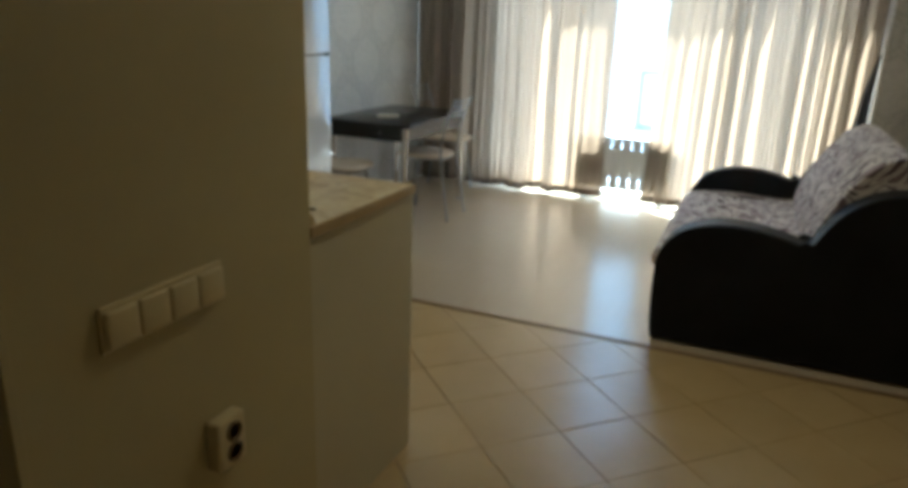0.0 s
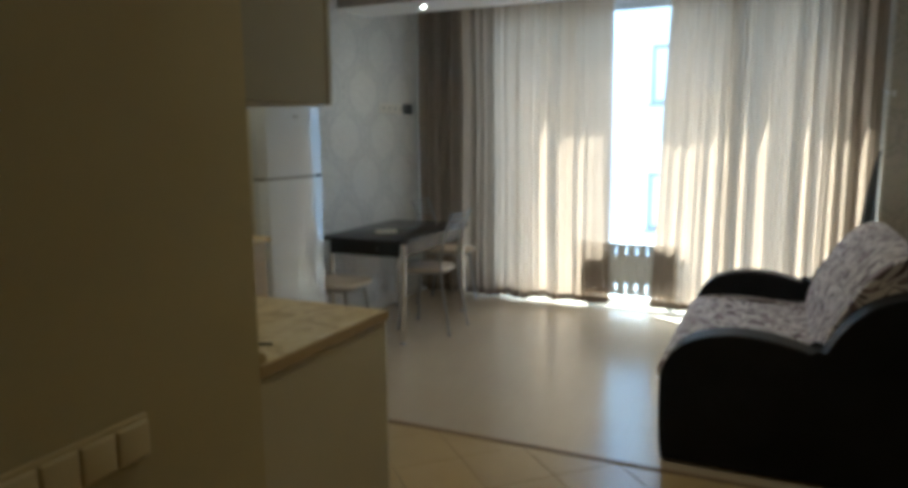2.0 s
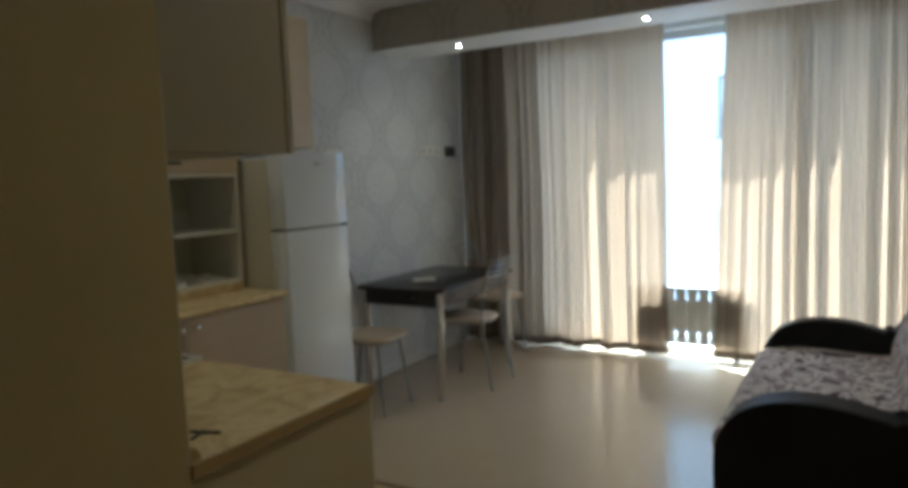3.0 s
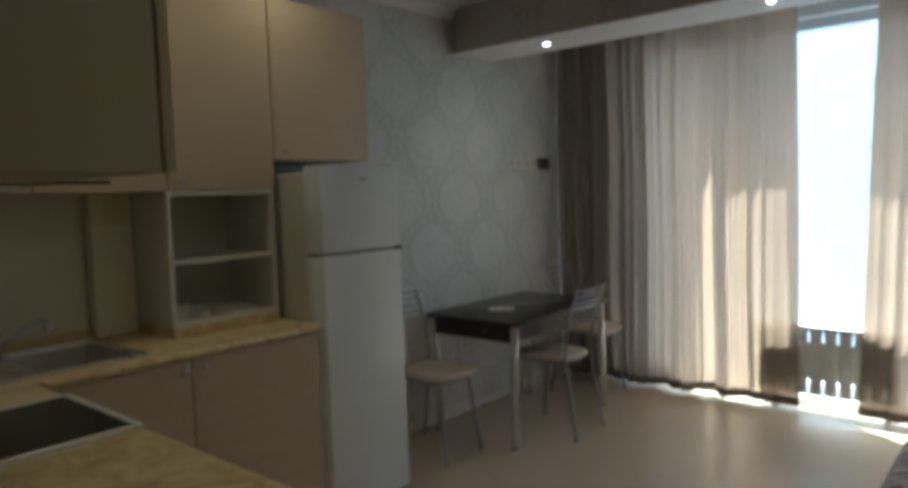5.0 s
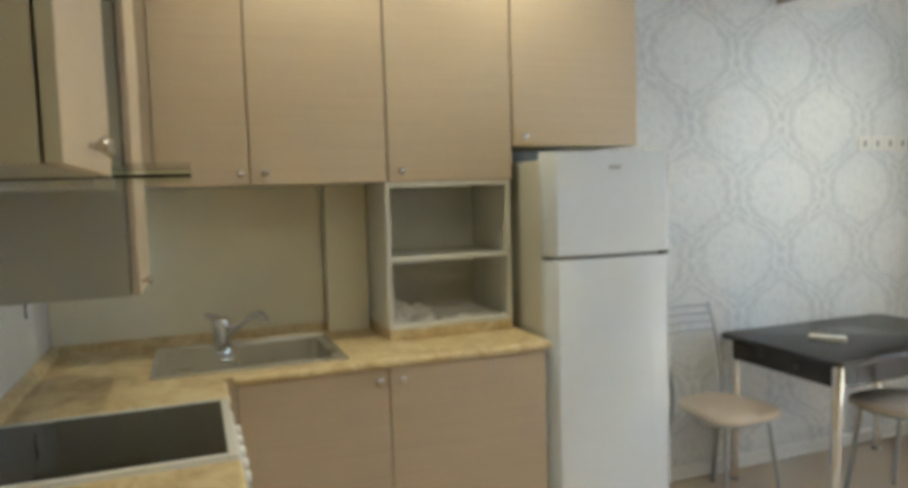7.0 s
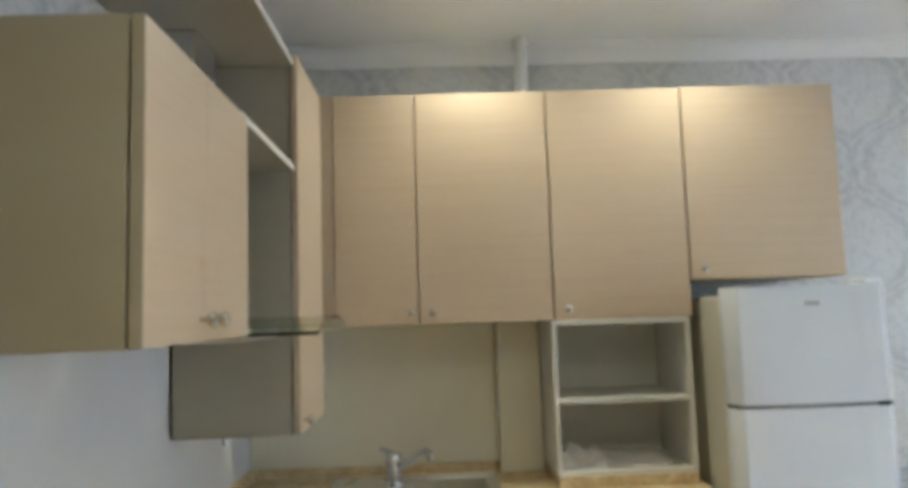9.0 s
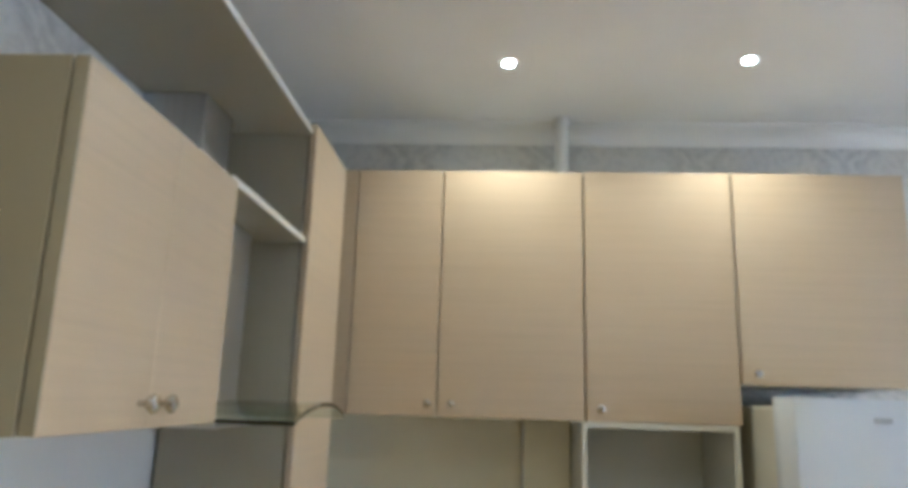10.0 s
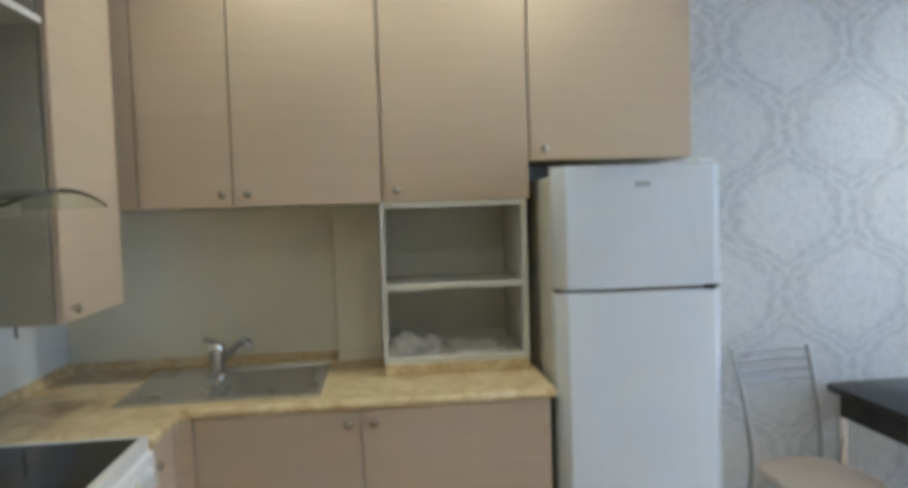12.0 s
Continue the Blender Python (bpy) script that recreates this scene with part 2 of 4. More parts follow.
M_LEATHER = leather("black_leatherette")
M_FLOOR = floor_sheet("beige_floor_sheet")
M_TILE = floor_tile("sandy_ceramic_tile")
M_GROUT = paint("tan_grout", (0.40, 0.29, 0.15), 0.85, 0.12, 120, 0.3)
M_STRIP = paint("brown_threshold_strip", (0.20, 0.125, 0.06), 0.4, 0.12)
M_LAMP = glow("lit_lamp", (1.0, 0.90, 0.74), 7)
M_GLASS = glass("clear_window_glass", (1, 1, 1))
M_GREEN_GLASS = glass("greenish_glass", (0.84, 0.93, 0.85), 0.05)
M_PVC = paint("white_pvc", (0.78, 0.80, 0.82), 0.35, 0.02)
M_CLOTH = paint("crumpled_white_cloth", (0.74, 0.72, 0.68), 0.9, 0.08, 200, 0.3)
M_GREY_CLOTH = paint("dark_grey_cloth", (0.10, 0.105, 0.115), 0.9, 0.15, 300, 0.3)
M_FACADE = paint("white_facade_render", (0.79, 0.755, 0.70), 0.85, 0.04, 20, 0.2)
M_FRAME_BLUE = paint("blue_grey_window_frame", (0.36, 0.31, 0.26), 0.5, 0.1)
M_PALE_GROUND = paint("pale_bounce_ground", (0.40, 0.39, 0.37), 0.9, 0.2, 30, 0.5)
M_RADIATOR = paint("grey_radiator_enamel", (0.80, 0.79, 0.76), 0.3, 0.03)


# ---- building blocks ----
def world_of(ob):
    m = ob.matrix_basis.copy()
    if ob.parent:
        m = world_of(ob.parent) @ ob.matrix_parent_inverse @ m
    return m


def part(name, bm, material, parent=None, label="", smooth=False):
    """Links a bmesh, given in world coordinates, as one mesh object."""
    bmesh.ops.recalc_face_normals(bm, faces=bm.faces[:])
    me = bpy.data.meshes.new(name)
    bm.to_mesh(me)
    bm.free()
    me.materials.append(material)
    if smooth:
        me.polygons.foreach_set("use_smooth", [True] * len(me.polygons))
        me.set_sharp_from_angle(angle=radians(38))
    ob = new(name, me)
    if parent:
        ob.parent = parent
        ob.matrix_parent_inverse = world_of(parent).inverted()
    if label:
        ob["label"] = label
    return ob


def thing(name, at, label, category, group=""):
    ob = new(name)
    ob.empty_display_size = 0.1
    ob.matrix_basis = Matrix.Translation(at)
    return tagged(ob, label, category, group)


def structure(name, bm, material, label=""):
    return tagged(part(name, bm, material), label, kind="structure")


def box(x0, y0, z0, x1, y1, z1, bevel=0.0, seg=2, bm=None):
    bm = bm or bmesh.new()
    made = bmesh.ops.create_cube(bm, size=1)["verts"]
    for v in made:
        v.co = Vector((x0 + (v.co.x + 0.5) * (x1 - x0), y0 + (v.co.y + 0.5) * (y1 - y0), z0 + (v.co.z + 0.5) * (z1 - z0)))
    if bevel:
        edges = {e for v in made for e in v.link_edges}
        bmesh.ops.bevel(bm, geom=list(edges), offset=bevel, segments=seg, profile=0.5, affect="EDGES", clamp_overlap=True)
    return bm


def boxes(*sizes, bevel=0.0):
    bm = bmesh.new()
    for s in sizes:
        box(*s, bevel=bevel, bm=bm)
    return bm


def tube(points, radius, n=12, bm=None):
    """A round bar along a line of points; radius may be one number or one for each point."""
    bm = bm or bmesh.new()
    pts = [Vector(p) for p in points]
    radii = radius if isinstance(radius, (list, tuple)) else [radius] * len(pts)
    rings, side = [], None
    for i, p in enumerate(pts):
        way = (pts[min(i + 1, len(pts) - 1)] - pts[max(i - 1, 0)]).normalized()
        if side is None:
            side = way.orthogonal().normalized()
        side = (side - way * side.dot(way)).normalized()
        up = way.cross(side)
        rings.append([bm.verts.new(p + (side * math.cos(a) + up * math.sin(a)) * radii[i]) for a in [2 * math.pi * k / n for k in range(n)]])
    for a, b in zip(rings, rings[1:]):
        for k in range(n):
            bm.faces.new((a[k], a[(k + 1) % n], b[(k + 1) % n], b[k]))
    bm.faces.new(rings[0][::-1])
    bm.faces.new(rings[-1])
    return bm


def curve_points(points, steps=6):
    """A smooth line through the points."""
    p = [Vector(q) for q in points]
    p = [2 * p[0] - p[1], *p, 2 * p[-1] - p[-2]]
    out = []
    for i in range(1, len(p) - 2):
        for k in range(steps):
            t = k / steps
            out.append(0.5 * ((2 * p[i]) + (p[i + 1] - p[i - 1]) * t + (2 * p[i - 1] - 5 * p[i] + 4 * p[i + 1] - p[i + 2]) * t * t + (3 * p[i] - p[i - 1] - 3 * p[i + 1] + p[i + 2]) * t ** 3))
    return out + [p[-2]]


def lathe(profile, at, axis="z", n=20):
    """Turns (radius, height) pairs round an axis that starts at the place."""
    bm = bmesh.new()
    rings = []
    for r, h in profile:
        ring = []
        for k in range(n):
            c, s = r * math.cos(2 * math.pi * k / n), r * math.sin(2 * math.pi * k / n)
            v = {"z": (c, s, h), "x": (h, c, s), "y": (c, h, s)}[axis]
            ring.append(bm.verts.new(Vector(at) + Vector(v)))
        rings.append(ring)
    for a, b in zip(rings, rings[1:]):
        for k in range(n):
            bm.faces.new((a[k], a[(k + 1) % n], b[(k + 1) % n], b[k]))
    bm.faces.new(rings[0][::-1])
    bm.faces.new(rings[-1])
    return bm


def extrude(outline, axis, lo, hi, bevel=0.0, seg=3):
    """A flat outline pushed along one axis; the outline's two numbers are the other axes, in order."""
    bm = bmesh.new()

    def at(p, d):
        return {"x": (d, p[0], p[1]), "y": (p[0], d, p[1]), "z": (p[0], p[1], d)}[axis]
    a = [bm.verts.new(at(p, lo)) for p in outline]
    b = [bm.verts.new(at(p, hi)) for p in outline]
    n = len(outline)
    caps = [bm.faces.new(a[::-1]), bm.faces.new(b)]
    for k in range(n):
        bm.faces.new((a[k], a[(k + 1) % n], b[(k + 1) % n], b[k]))
    if bevel:
        edges = {e for f in caps for e in f.edges}
        bmesh.ops.bevel(bm, geom=list(edges), offset=bevel, segments=seg, profile=0.5, affect="EDGES", clamp_overlap=True)
    return bm


def rounded_rect(x0, y0, x1, y1, r, n=5):
    """Outline of a rectangle with round corners."""
    out = []
    for cx, cy, a0 in ((x1 - r, y0 + r, -90), (x1 - r, y1 - r, 0), (x0 + r, y1 - r, 90), (x0 + r, y0 + r, 180)):
        out += [(cx + r * math.cos(radians(a0 + 90 * k / n)), cy + r * math.sin(radians(a0 + 90 * k / n))) for k in range(n + 1)]
    return out


def grid_sheet(nu, nv, place):
    bm = bmesh.new()
    rows = [[bm.verts.new(place(i / nu, j / nv)) for i in range(nu + 1)] for j in range(nv + 1)]
    for j in range(nv):
        for i in range(nu):
            bm.faces.new((rows[j][i], rows[j][i + 1], rows[j + 1][i + 1], rows[j + 1][i]))
    return bm


# ---- the shell of the flat ----
YS, XH, XE, YN, CEIL = 0.065, 1.90, 3.78, 4.62, 2.56   # kitchen wall, hall wall, east wall, window wall, ceiling
SEAM = 1.775
WX0, WX1, WZ0, WZ1 = 0.55, 3.26, 0.06, 2.418           # window opening

structure("floor", boxes((-0.2, -3.2, -0.2, XE + 0.2, YN + 0.2, -0.008)), M_GROUT, "tan grouted floor slab under tiles and sheet")
structure("floor_sheet", box(0, SEAM + 0.012, -0.008, XE, YN, 0.0), M_FLOOR, "glossy pale beige floor covering of the living room")
structure("wall_west", box(-0.2, YS - 0.2, 0, 0, YN + 0.2, CEIL + 0.2), M_PAPER_W, "wall papered with grey and white damask")
structure("wall_south_kitchen", box(0, YS - 0.2, 0, XH - 0.2, YS, CEIL + 0.2), M_PAPER_S, "short kitchen wall with grey damask paper")
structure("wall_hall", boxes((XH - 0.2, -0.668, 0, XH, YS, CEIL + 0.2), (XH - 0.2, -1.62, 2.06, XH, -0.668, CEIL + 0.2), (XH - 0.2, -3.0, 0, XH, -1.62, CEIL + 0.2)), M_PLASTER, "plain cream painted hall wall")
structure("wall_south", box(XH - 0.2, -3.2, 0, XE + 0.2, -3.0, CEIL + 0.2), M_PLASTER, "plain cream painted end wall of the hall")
# Out of view; its pale paper is there to throw daylight at the west wall.
structure("wall_east", box(XE, SEAM, 0, XE + 0.2, YN + 0.2, CEIL + 0.2), M_PAPER_W, "unseen side wall, pale damask added to bounce daylight")
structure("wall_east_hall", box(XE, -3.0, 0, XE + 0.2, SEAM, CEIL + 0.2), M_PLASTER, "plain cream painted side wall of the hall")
structure("wall_north", boxes((0, YN, 0, WX0, YN + 0.16, CEIL + 0.2), (WX1, YN, 0, XE, YN + 0.16, CEIL + 0.2),
                              (WX0, YN, WZ1, WX1, YN + 0.16, CEIL + 0.2), (WX0, YN, -0.008, WX1, YN + 0.16, WZ0)), M_TRIM, "outer wall round the floor-length window")
structure("ceiling", boxes((0, YS, CEIL, XE, YN, CEIL + 0.2), (XH, -3.0, CEIL, XE, YS, CEIL + 0.2)), M_CEILING, "plain white painted ceiling")
structure("ceiling_beam", box(0, 3.29, 2.288, XE, 3.68, CEIL), M_PAPER_SHADED, "boxed beam papered with beige damask, its shade put into the colour")
structure("beam_soffit", box(0.0, 3.287, 2.280, XE, 3.683, 2.288), M_CEILING, "white painted underside of the beam")


def cornice_outline(wall, sign):
    """Cove moulding in the angle of wall and ceiling."""
    pts = [(wall, CEIL), (wall, CEIL - 0.07), (wall + sign * 0.010, CEIL - 0.07)]
    pts += [(wall + sign * (0.012 + 0.050 * (1 - math.cos(a))), CEIL - 0.066 + 0.056 * math.sin(a)) for a in [radians(15 * k) for k in range(1, 7)]]
    return pts + [(wall + sign * 0.072, CEIL - 0.008), (wall + sign * 0.072, CEIL)]


structure("cornice_west", extrude([(x, z) for x, z in cornice_outline(0, 1)], "y", YS, 3.29), M_CEILING, "white cove cornice under the ceiling")
structure("cornice_south", extrude([(y, z) for y, z in cornice_outline(YS, 1)], "x", 0.072, XH), M_CEILING, "white cove cornice under the ceiling")
structure("baseboard", boxes((0, 2.26, 0, 0.016, YN, 0.065), bevel=0.004), M_TRIM, "white baseboard along the papered wall")
structure("baseboard_hall", boxes((XH, -0.661, -0.008, XH + 0.014, YS, 0.06), bevel=0.003), M_TRIM)
structure("threshold_strip", extrude([(SEAM - 0.016, -0.004), (SEAM - 0.016, 0.001), (SEAM - 0.008, 0.005), (SEAM + 0.010, 0.005), (SEAM + 0.018, 0.001), (SEAM + 0.018, -0.004)], "x", 0.62, XE), M_STRIP, "brown strip between tiles and floor sheet")

structure("corner_pillar", box(3.532, 4.30, 0.0, XE, YN, CEIL), M_PAPER_SHADED, "papered pillar in the corner beside the window, shade put into its colour")

# open doorway beside the switches; an added leaf deep in the wall closes it
door = tagged(part("door_1", box(XH - 0.195, -1.60, -0.004, XH - 0.155, -0.689, 2.03, 0.003), M_OAK_BASE), "added taupe wooden leaf that closes off the open, dark doorway", kind="structure")
lining = part("door_lining", boxes((XH - 0.2, -0.687, -0.008, XH + 0.003, -0.669, 2.058), (XH - 0.2, -1.619, -0.008, XH + 0.003, -1.602, 2.058), (XH - 0.2, -1.602, 2.034, XH + 0.003, -0.687, 2.058), bevel=0.002), M_PLASTER, door, "cream door lining")
part("strike_plate", box(XH - 0.036, -0.6895, 0.935, XH - 0.012, -0.6865, 1.005, 0.001), M_DARK, lining, "dark metal strike plate")

# window with its frame
win = tagged(part("window_1", boxes((WX0, 4.70, WZ0, WX0 + 0.07, 4.77, WZ1), (WX1 - 0.07, 4.70, WZ0, WX1, 4.77, WZ1), (WX0 + 0.07, 4.70, WZ1 - 0.066, WX1 - 0.07, 4.77, WZ1), (WX0 + 0.07, 4.70, WZ0, WX1 - 0.07, 4.77, WZ0 + 0.07), bevel=0.006), M_PVC), "white plastic floor-length window behind the curtains", kind="structure")
for mx in (1.30, 2.55):
    part("mullion", box(mx - 0.04, 4.702, WZ0 + 0.07, mx + 0.04, 4.768, WZ1 - 0.066, 0.006), M_PVC, win)
for a, b in ((WX0 + 0.07, 1.26), (1.34, 2.51), (2.59, WX1 - 0.07)):
    pane = part("pane", box(a, 4.732, WZ0 + 0.07, b, 4.738, WZ1 - 0.066), M_GLASS, win, "clear glass pane")
    pane.visible_shadow = False
part("window_sill", box(WX0, 4.785, WZ0 - 0.02, WX1, 4.86, WZ0, 0.004), M_PVC, win)

# ---- outside ----
# Never in view; kept pale so sunlight bounces up onto the facade.
structure("ground", box(-400, YN + 0.5, -9.3, 400, 900, -9.2), M_PALE_GROUND, "unseen ground far below the window, paled to bounce sun")
house = thing("apartment_building", (1, 14.2, -9.2), "white apartment building with blue-grey window frames across the street", "building")
fy = 14.2
cols = [(-8.6 + 3.0 * k) for k in range(7)]
rows_z = [-8.56, -5.92, -3.28, -0.64, 2.0, 4.64]
wall_bm = bmesh.new()
xs = [-12] + [v for c in cols for v in (c + 0.02, c + 1.50)] + [14]
box(-12, fy, -9.2, 14, fy + 0.3, rows_z[0], bm=wall_bm)
for k, z in enumerate(rows_z):
    top = rows_z[k + 1] if k + 1 < len(rows_z) else 6.9
    box(-12, fy, z + 1.2, 14, fy + 0.3, top, bm=wall_bm)
    for a, b in zip(xs[::2], xs[1::2]):
        box(a, fy, z, b, fy + 0.3, z + 1.2, bm=wall_bm)
part("wall", wall_bm, M_FACADE, house)
part("roof", box(-12.2, fy - 0.25, 6.9, 14.2, fy + 8, 7.15), M_FACADE, house)
part("back_wall", box(-12, fy + 0.9, -9.2, 14, fy + 1.0, 6.9), M_FACADE, house)
for c in cols:
    for z in rows_z:
        w = part("window", boxes((c + 0.02, fy + 0.06, z, c + 0.10, fy + 0.13, z + 1.2), (c + 1.42, fy + 0.06, z, c + 1.50, fy + 0.13, z + 1.2), (c + 0.10, fy + 0.06, z + 1.12, c + 1.42, fy + 0.13, z + 1.2), (c + 0.10, fy + 0.06, z, c + 1.42, fy + 0.13, z + 0.08), (c + 0.73, fy + 0.06, z + 0.08, c + 0.79, fy + 0.13, z + 1.12)), M_FRAME_BLUE, house)
        part("pane", box(c + 0.10, fy + 0.09, z + 0.08, c + 1.42, fy + 0.11, z + 1.12), M_PVC, w, "pane with pale blind")
        part("sill", box(c - 0.02, fy - 0.08, z - 0.05, c + 1.54, fy + 0.06, z), M_FRAME_BLUE, w)


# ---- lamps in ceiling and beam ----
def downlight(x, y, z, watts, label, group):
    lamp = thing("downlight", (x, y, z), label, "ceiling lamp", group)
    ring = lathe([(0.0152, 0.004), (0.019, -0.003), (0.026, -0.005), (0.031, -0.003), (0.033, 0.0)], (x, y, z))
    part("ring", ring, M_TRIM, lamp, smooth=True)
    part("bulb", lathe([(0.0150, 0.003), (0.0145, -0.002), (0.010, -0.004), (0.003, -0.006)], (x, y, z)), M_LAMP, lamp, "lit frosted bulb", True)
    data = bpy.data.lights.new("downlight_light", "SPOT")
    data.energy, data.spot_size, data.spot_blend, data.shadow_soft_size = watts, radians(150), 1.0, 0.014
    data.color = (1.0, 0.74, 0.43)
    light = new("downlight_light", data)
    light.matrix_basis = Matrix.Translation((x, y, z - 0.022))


for x, y in ((0.555, 0.941), (0.58, 1.675)):
    downlight(x, y, CEIL, SPOT, "small round lit lamp in white ceiling, outer row added as fill", "kitchen ceiling lamps")
for x in (0.587, 1.844, 3.09):
    downlight(x, 3.47, 2.28, ROOM_SPOT, "small round recessed lamp, lit, under the beam", "lamps under the beam")
# Outer row is unseen: added fill for the cabinet fronts and tiles.
for x, y in ((2.60, 0.941), (2.60, 1.675)):
    downlight(x, y, CEIL, SPOT * 1.6, "small round lit lamp in white ceiling, outer row added as fill", "kitchen ceiling lamps")
# Unseen hall lamp, added for the warm light on switches and wall.
downlight(2.8, -1.9, CEIL, HALL_FILL, "small round recessed lamp, lit, added unseen in hall ceiling", "hall ceiling lamps")


# ---- curtains ----
def folds(x, seed, calm):
    """How far the cloth stands off its middle plane; calm runs from 0 (deep folds) to 1 (flat)."""
    def wave(rate, shift):
        return noise.noise(Vector((x * rate, seed * 3.1 + shift, 0.4)))
    w = 0.95 * wave(9.5, 0.0) + 0.80 * wave(21.0, 5.0) + 0.34 * wave(43.0, 9.0) + 0.20 * math.sin(x * 58 + 4.0 * math.sin(x * 4.3 + seed))
    return 0.066 * w * (1 - 0.94 * calm)


def curtain(name, x0_top, x1_top, x0_low, x1_low, seed, edge, label):
    """edge: the x of the free edge, by which the cloth hangs flatter."""
    ob = thing(name, (x0_low, 4.47, 0), label, "curtain", "window curtains")

    def place(u, v):
        z = 0.026 + v * 2.46
        a, b = x0_low + (x0_top - x0_low) * v, x1_low + (x1_top - x1_low) * v
        x = a + (b - a) * u
        calm = max(0.0, 1 - abs(x - edge) / 0.46) ** 0.5
        flare = 1.15 - 0.35 * v
        y = 4.47 + 0.020 * calm * (1 - v) + folds(x - (a - x0_low) * max(0.0, 1 - (x - a) / 0.5), seed, calm) * flare + 0.012 * math.sin(3.1 * z + 6 * x)
        low = 0.012 * math.sin(x * 23 + seed) * (1 - v) ** 8 * (1 - calm)
        return (x, y, z + low)
    n = int((x1_low - x0_low) * 260)
    cloth = part("cloth", grid_sheet(n, 40, place), M_CURTAIN, ob, smooth=True)
    cloth.data.polygons.foreach_set("use_smooth", [True] * len(cloth.data.polygons))

    def hem(u, v):
        x, y, z = place(u, v * 0.022)
        return (x, y - 0.004, z)
    part("hem", grid_sheet(n, 2, hem), M_HEM, ob, "dark folded hem", True)
    return ob


curtain("curtain", 0.012, 1.705, 0.012, 1.715, 0.7, 1.715, "pleated beige-brown sheer curtain hanging to the floor, drawn")
curtain("curtain", 2.125, 3.515, 2.036, 3.515, 2.9, 2.036, "pleated beige-brown sheer curtain, gathered open beside the gap")
rail = thing("curtain_rail", (XE / 2, 4.47, 2.50), "white ceiling rail that carries the curtains", "curtain rail")
part("track", boxes((0.01, 4.44, 2.49, 3.525, 4.50, 2.515), bevel=0.004), M_PVC, rail)
for hx in (0.5, 1.7, 2.3, 3.3):
    part("bracket", box(hx - 0.015, 4.455, 2.515, hx + 0.015, 4.485, CEIL, 0.003), M_PVC, rail)

hook = thing("curtain_hook", (3.50, 4.30, 1.63), "small white hook on the pillar beside the curtain", "hook")
part("plate", box(3.545, 4.290, 1.612, 3.565, 4.300, 1.652, 0.002), M_PVC, hook)
part("arm", tube(curve_points([(3.555, 4.292, 1.632), (3.535, 4.278, 1.634), (3.510, 4.282, 1.642), (3.495, 4.300, 1.652)], 4), 0.005, 8), M_PVC, hook, smooth=True)
bundle = thing("gathered_cloth", (3.48, 4.345, 1.24), "dark grey cloth gathered at the top, hanging beside the curtain", "cloth")


def gathered(u, v):
    wide = 0.012 + 0.078 * min(1.0, v * 2.2) ** 0.7
    x = 3.512 - wide * 0.5 + (u - 0.5) * wide - 0.012 * v
    return (x, 4.345 + 0.016 * math.sin(u * 15 + 2 * v) * min(1.0, v * 3), 1.245 - v * 1.17)


part("cloth", grid_sheet(24, 20, gathered), M_GREY_CLOTH, bundle, smooth=True)
part("loop", tube(curve_points([(3.502, 4.345, 1.24), (3.510, 4.335, 1.262), (3.519, 4.345, 1.24)], 5), 0.004, 8), M_GREY_CLOTH, bundle, "narrow cloth loop", True)

# ---- radiator under the window ----
radiator = thing("radiator", (1.85, 4.56, 0), "pale grey sectional radiator standing before the window", "radiator")
for k in range(10):
    x = 1.435 + k * 0.0812
    sec = boxes((x, 4.508, 0.205, x + 0.0794, 4.533, 0.432), (x + 0.006, 4.511, 0.10, x + 0.0734, 4.543, 0.206), (x + 0.006, 4.511, 0.431, x + 0.0734, 4.543, 0.505), (x + 0.032, 4.533, 0.13, x + 0.047, 4.573, 0.49), bevel=0.003)
    box(x + 0.0004, 4.507, 0.497, x + 0.0796, 4.573, 0.53, 0.006, bm=sec)
    part("section", sec, M_RADIATOR, radiator, smooth=True)
part("pipe", tube([(1.435, 4.548, 0.112), (2.247, 4.548, 0.112)], 0.012), M_RADIATOR, radiator, smooth=True)
part("pipe", tube([(1.435, 4.548, 0.508), (2.247, 4.548, 0.508)], 0.012), M_RADIATOR, radiator, smooth=True)
for k in (1.55, 2.18):
    part("foot", box(k - 0.02, 4.533, 0.0, k + 0.02, 4.568, 0.135, 0.004), M_RADIATOR, radiator)


# ---- sofa ----
sofa = thing("sofa", (3.05, 2.67, 0), "black leatherette sofa with grey swirl-patterned seat and back", "sofa")
SIDE = [(2.505, 0.010), (2.492, 0.16), (2.490, 0.36), (2.505, 0.43), (2.545, 0.495), (2.60, 0.538), (2.68, 0.568), (2.77, 0.582), (2.86, 0.580), (2.95, 0.566), (3.03, 0.545),
        (3.085, 0.532), (3.115, 0.56), (3.15, 0.625), (3.20, 0.69), (3.27, 0.745), (3.36, 0.782), (3.46, 0.79), (3.55, 0.765), (3.60, 0.71), (3.62, 0.60), (3.62, 0.010)]
SIDE = [(p.x, p.z) for p in curve_points([(x, 0, z) for x, z in SIDE], 3)]
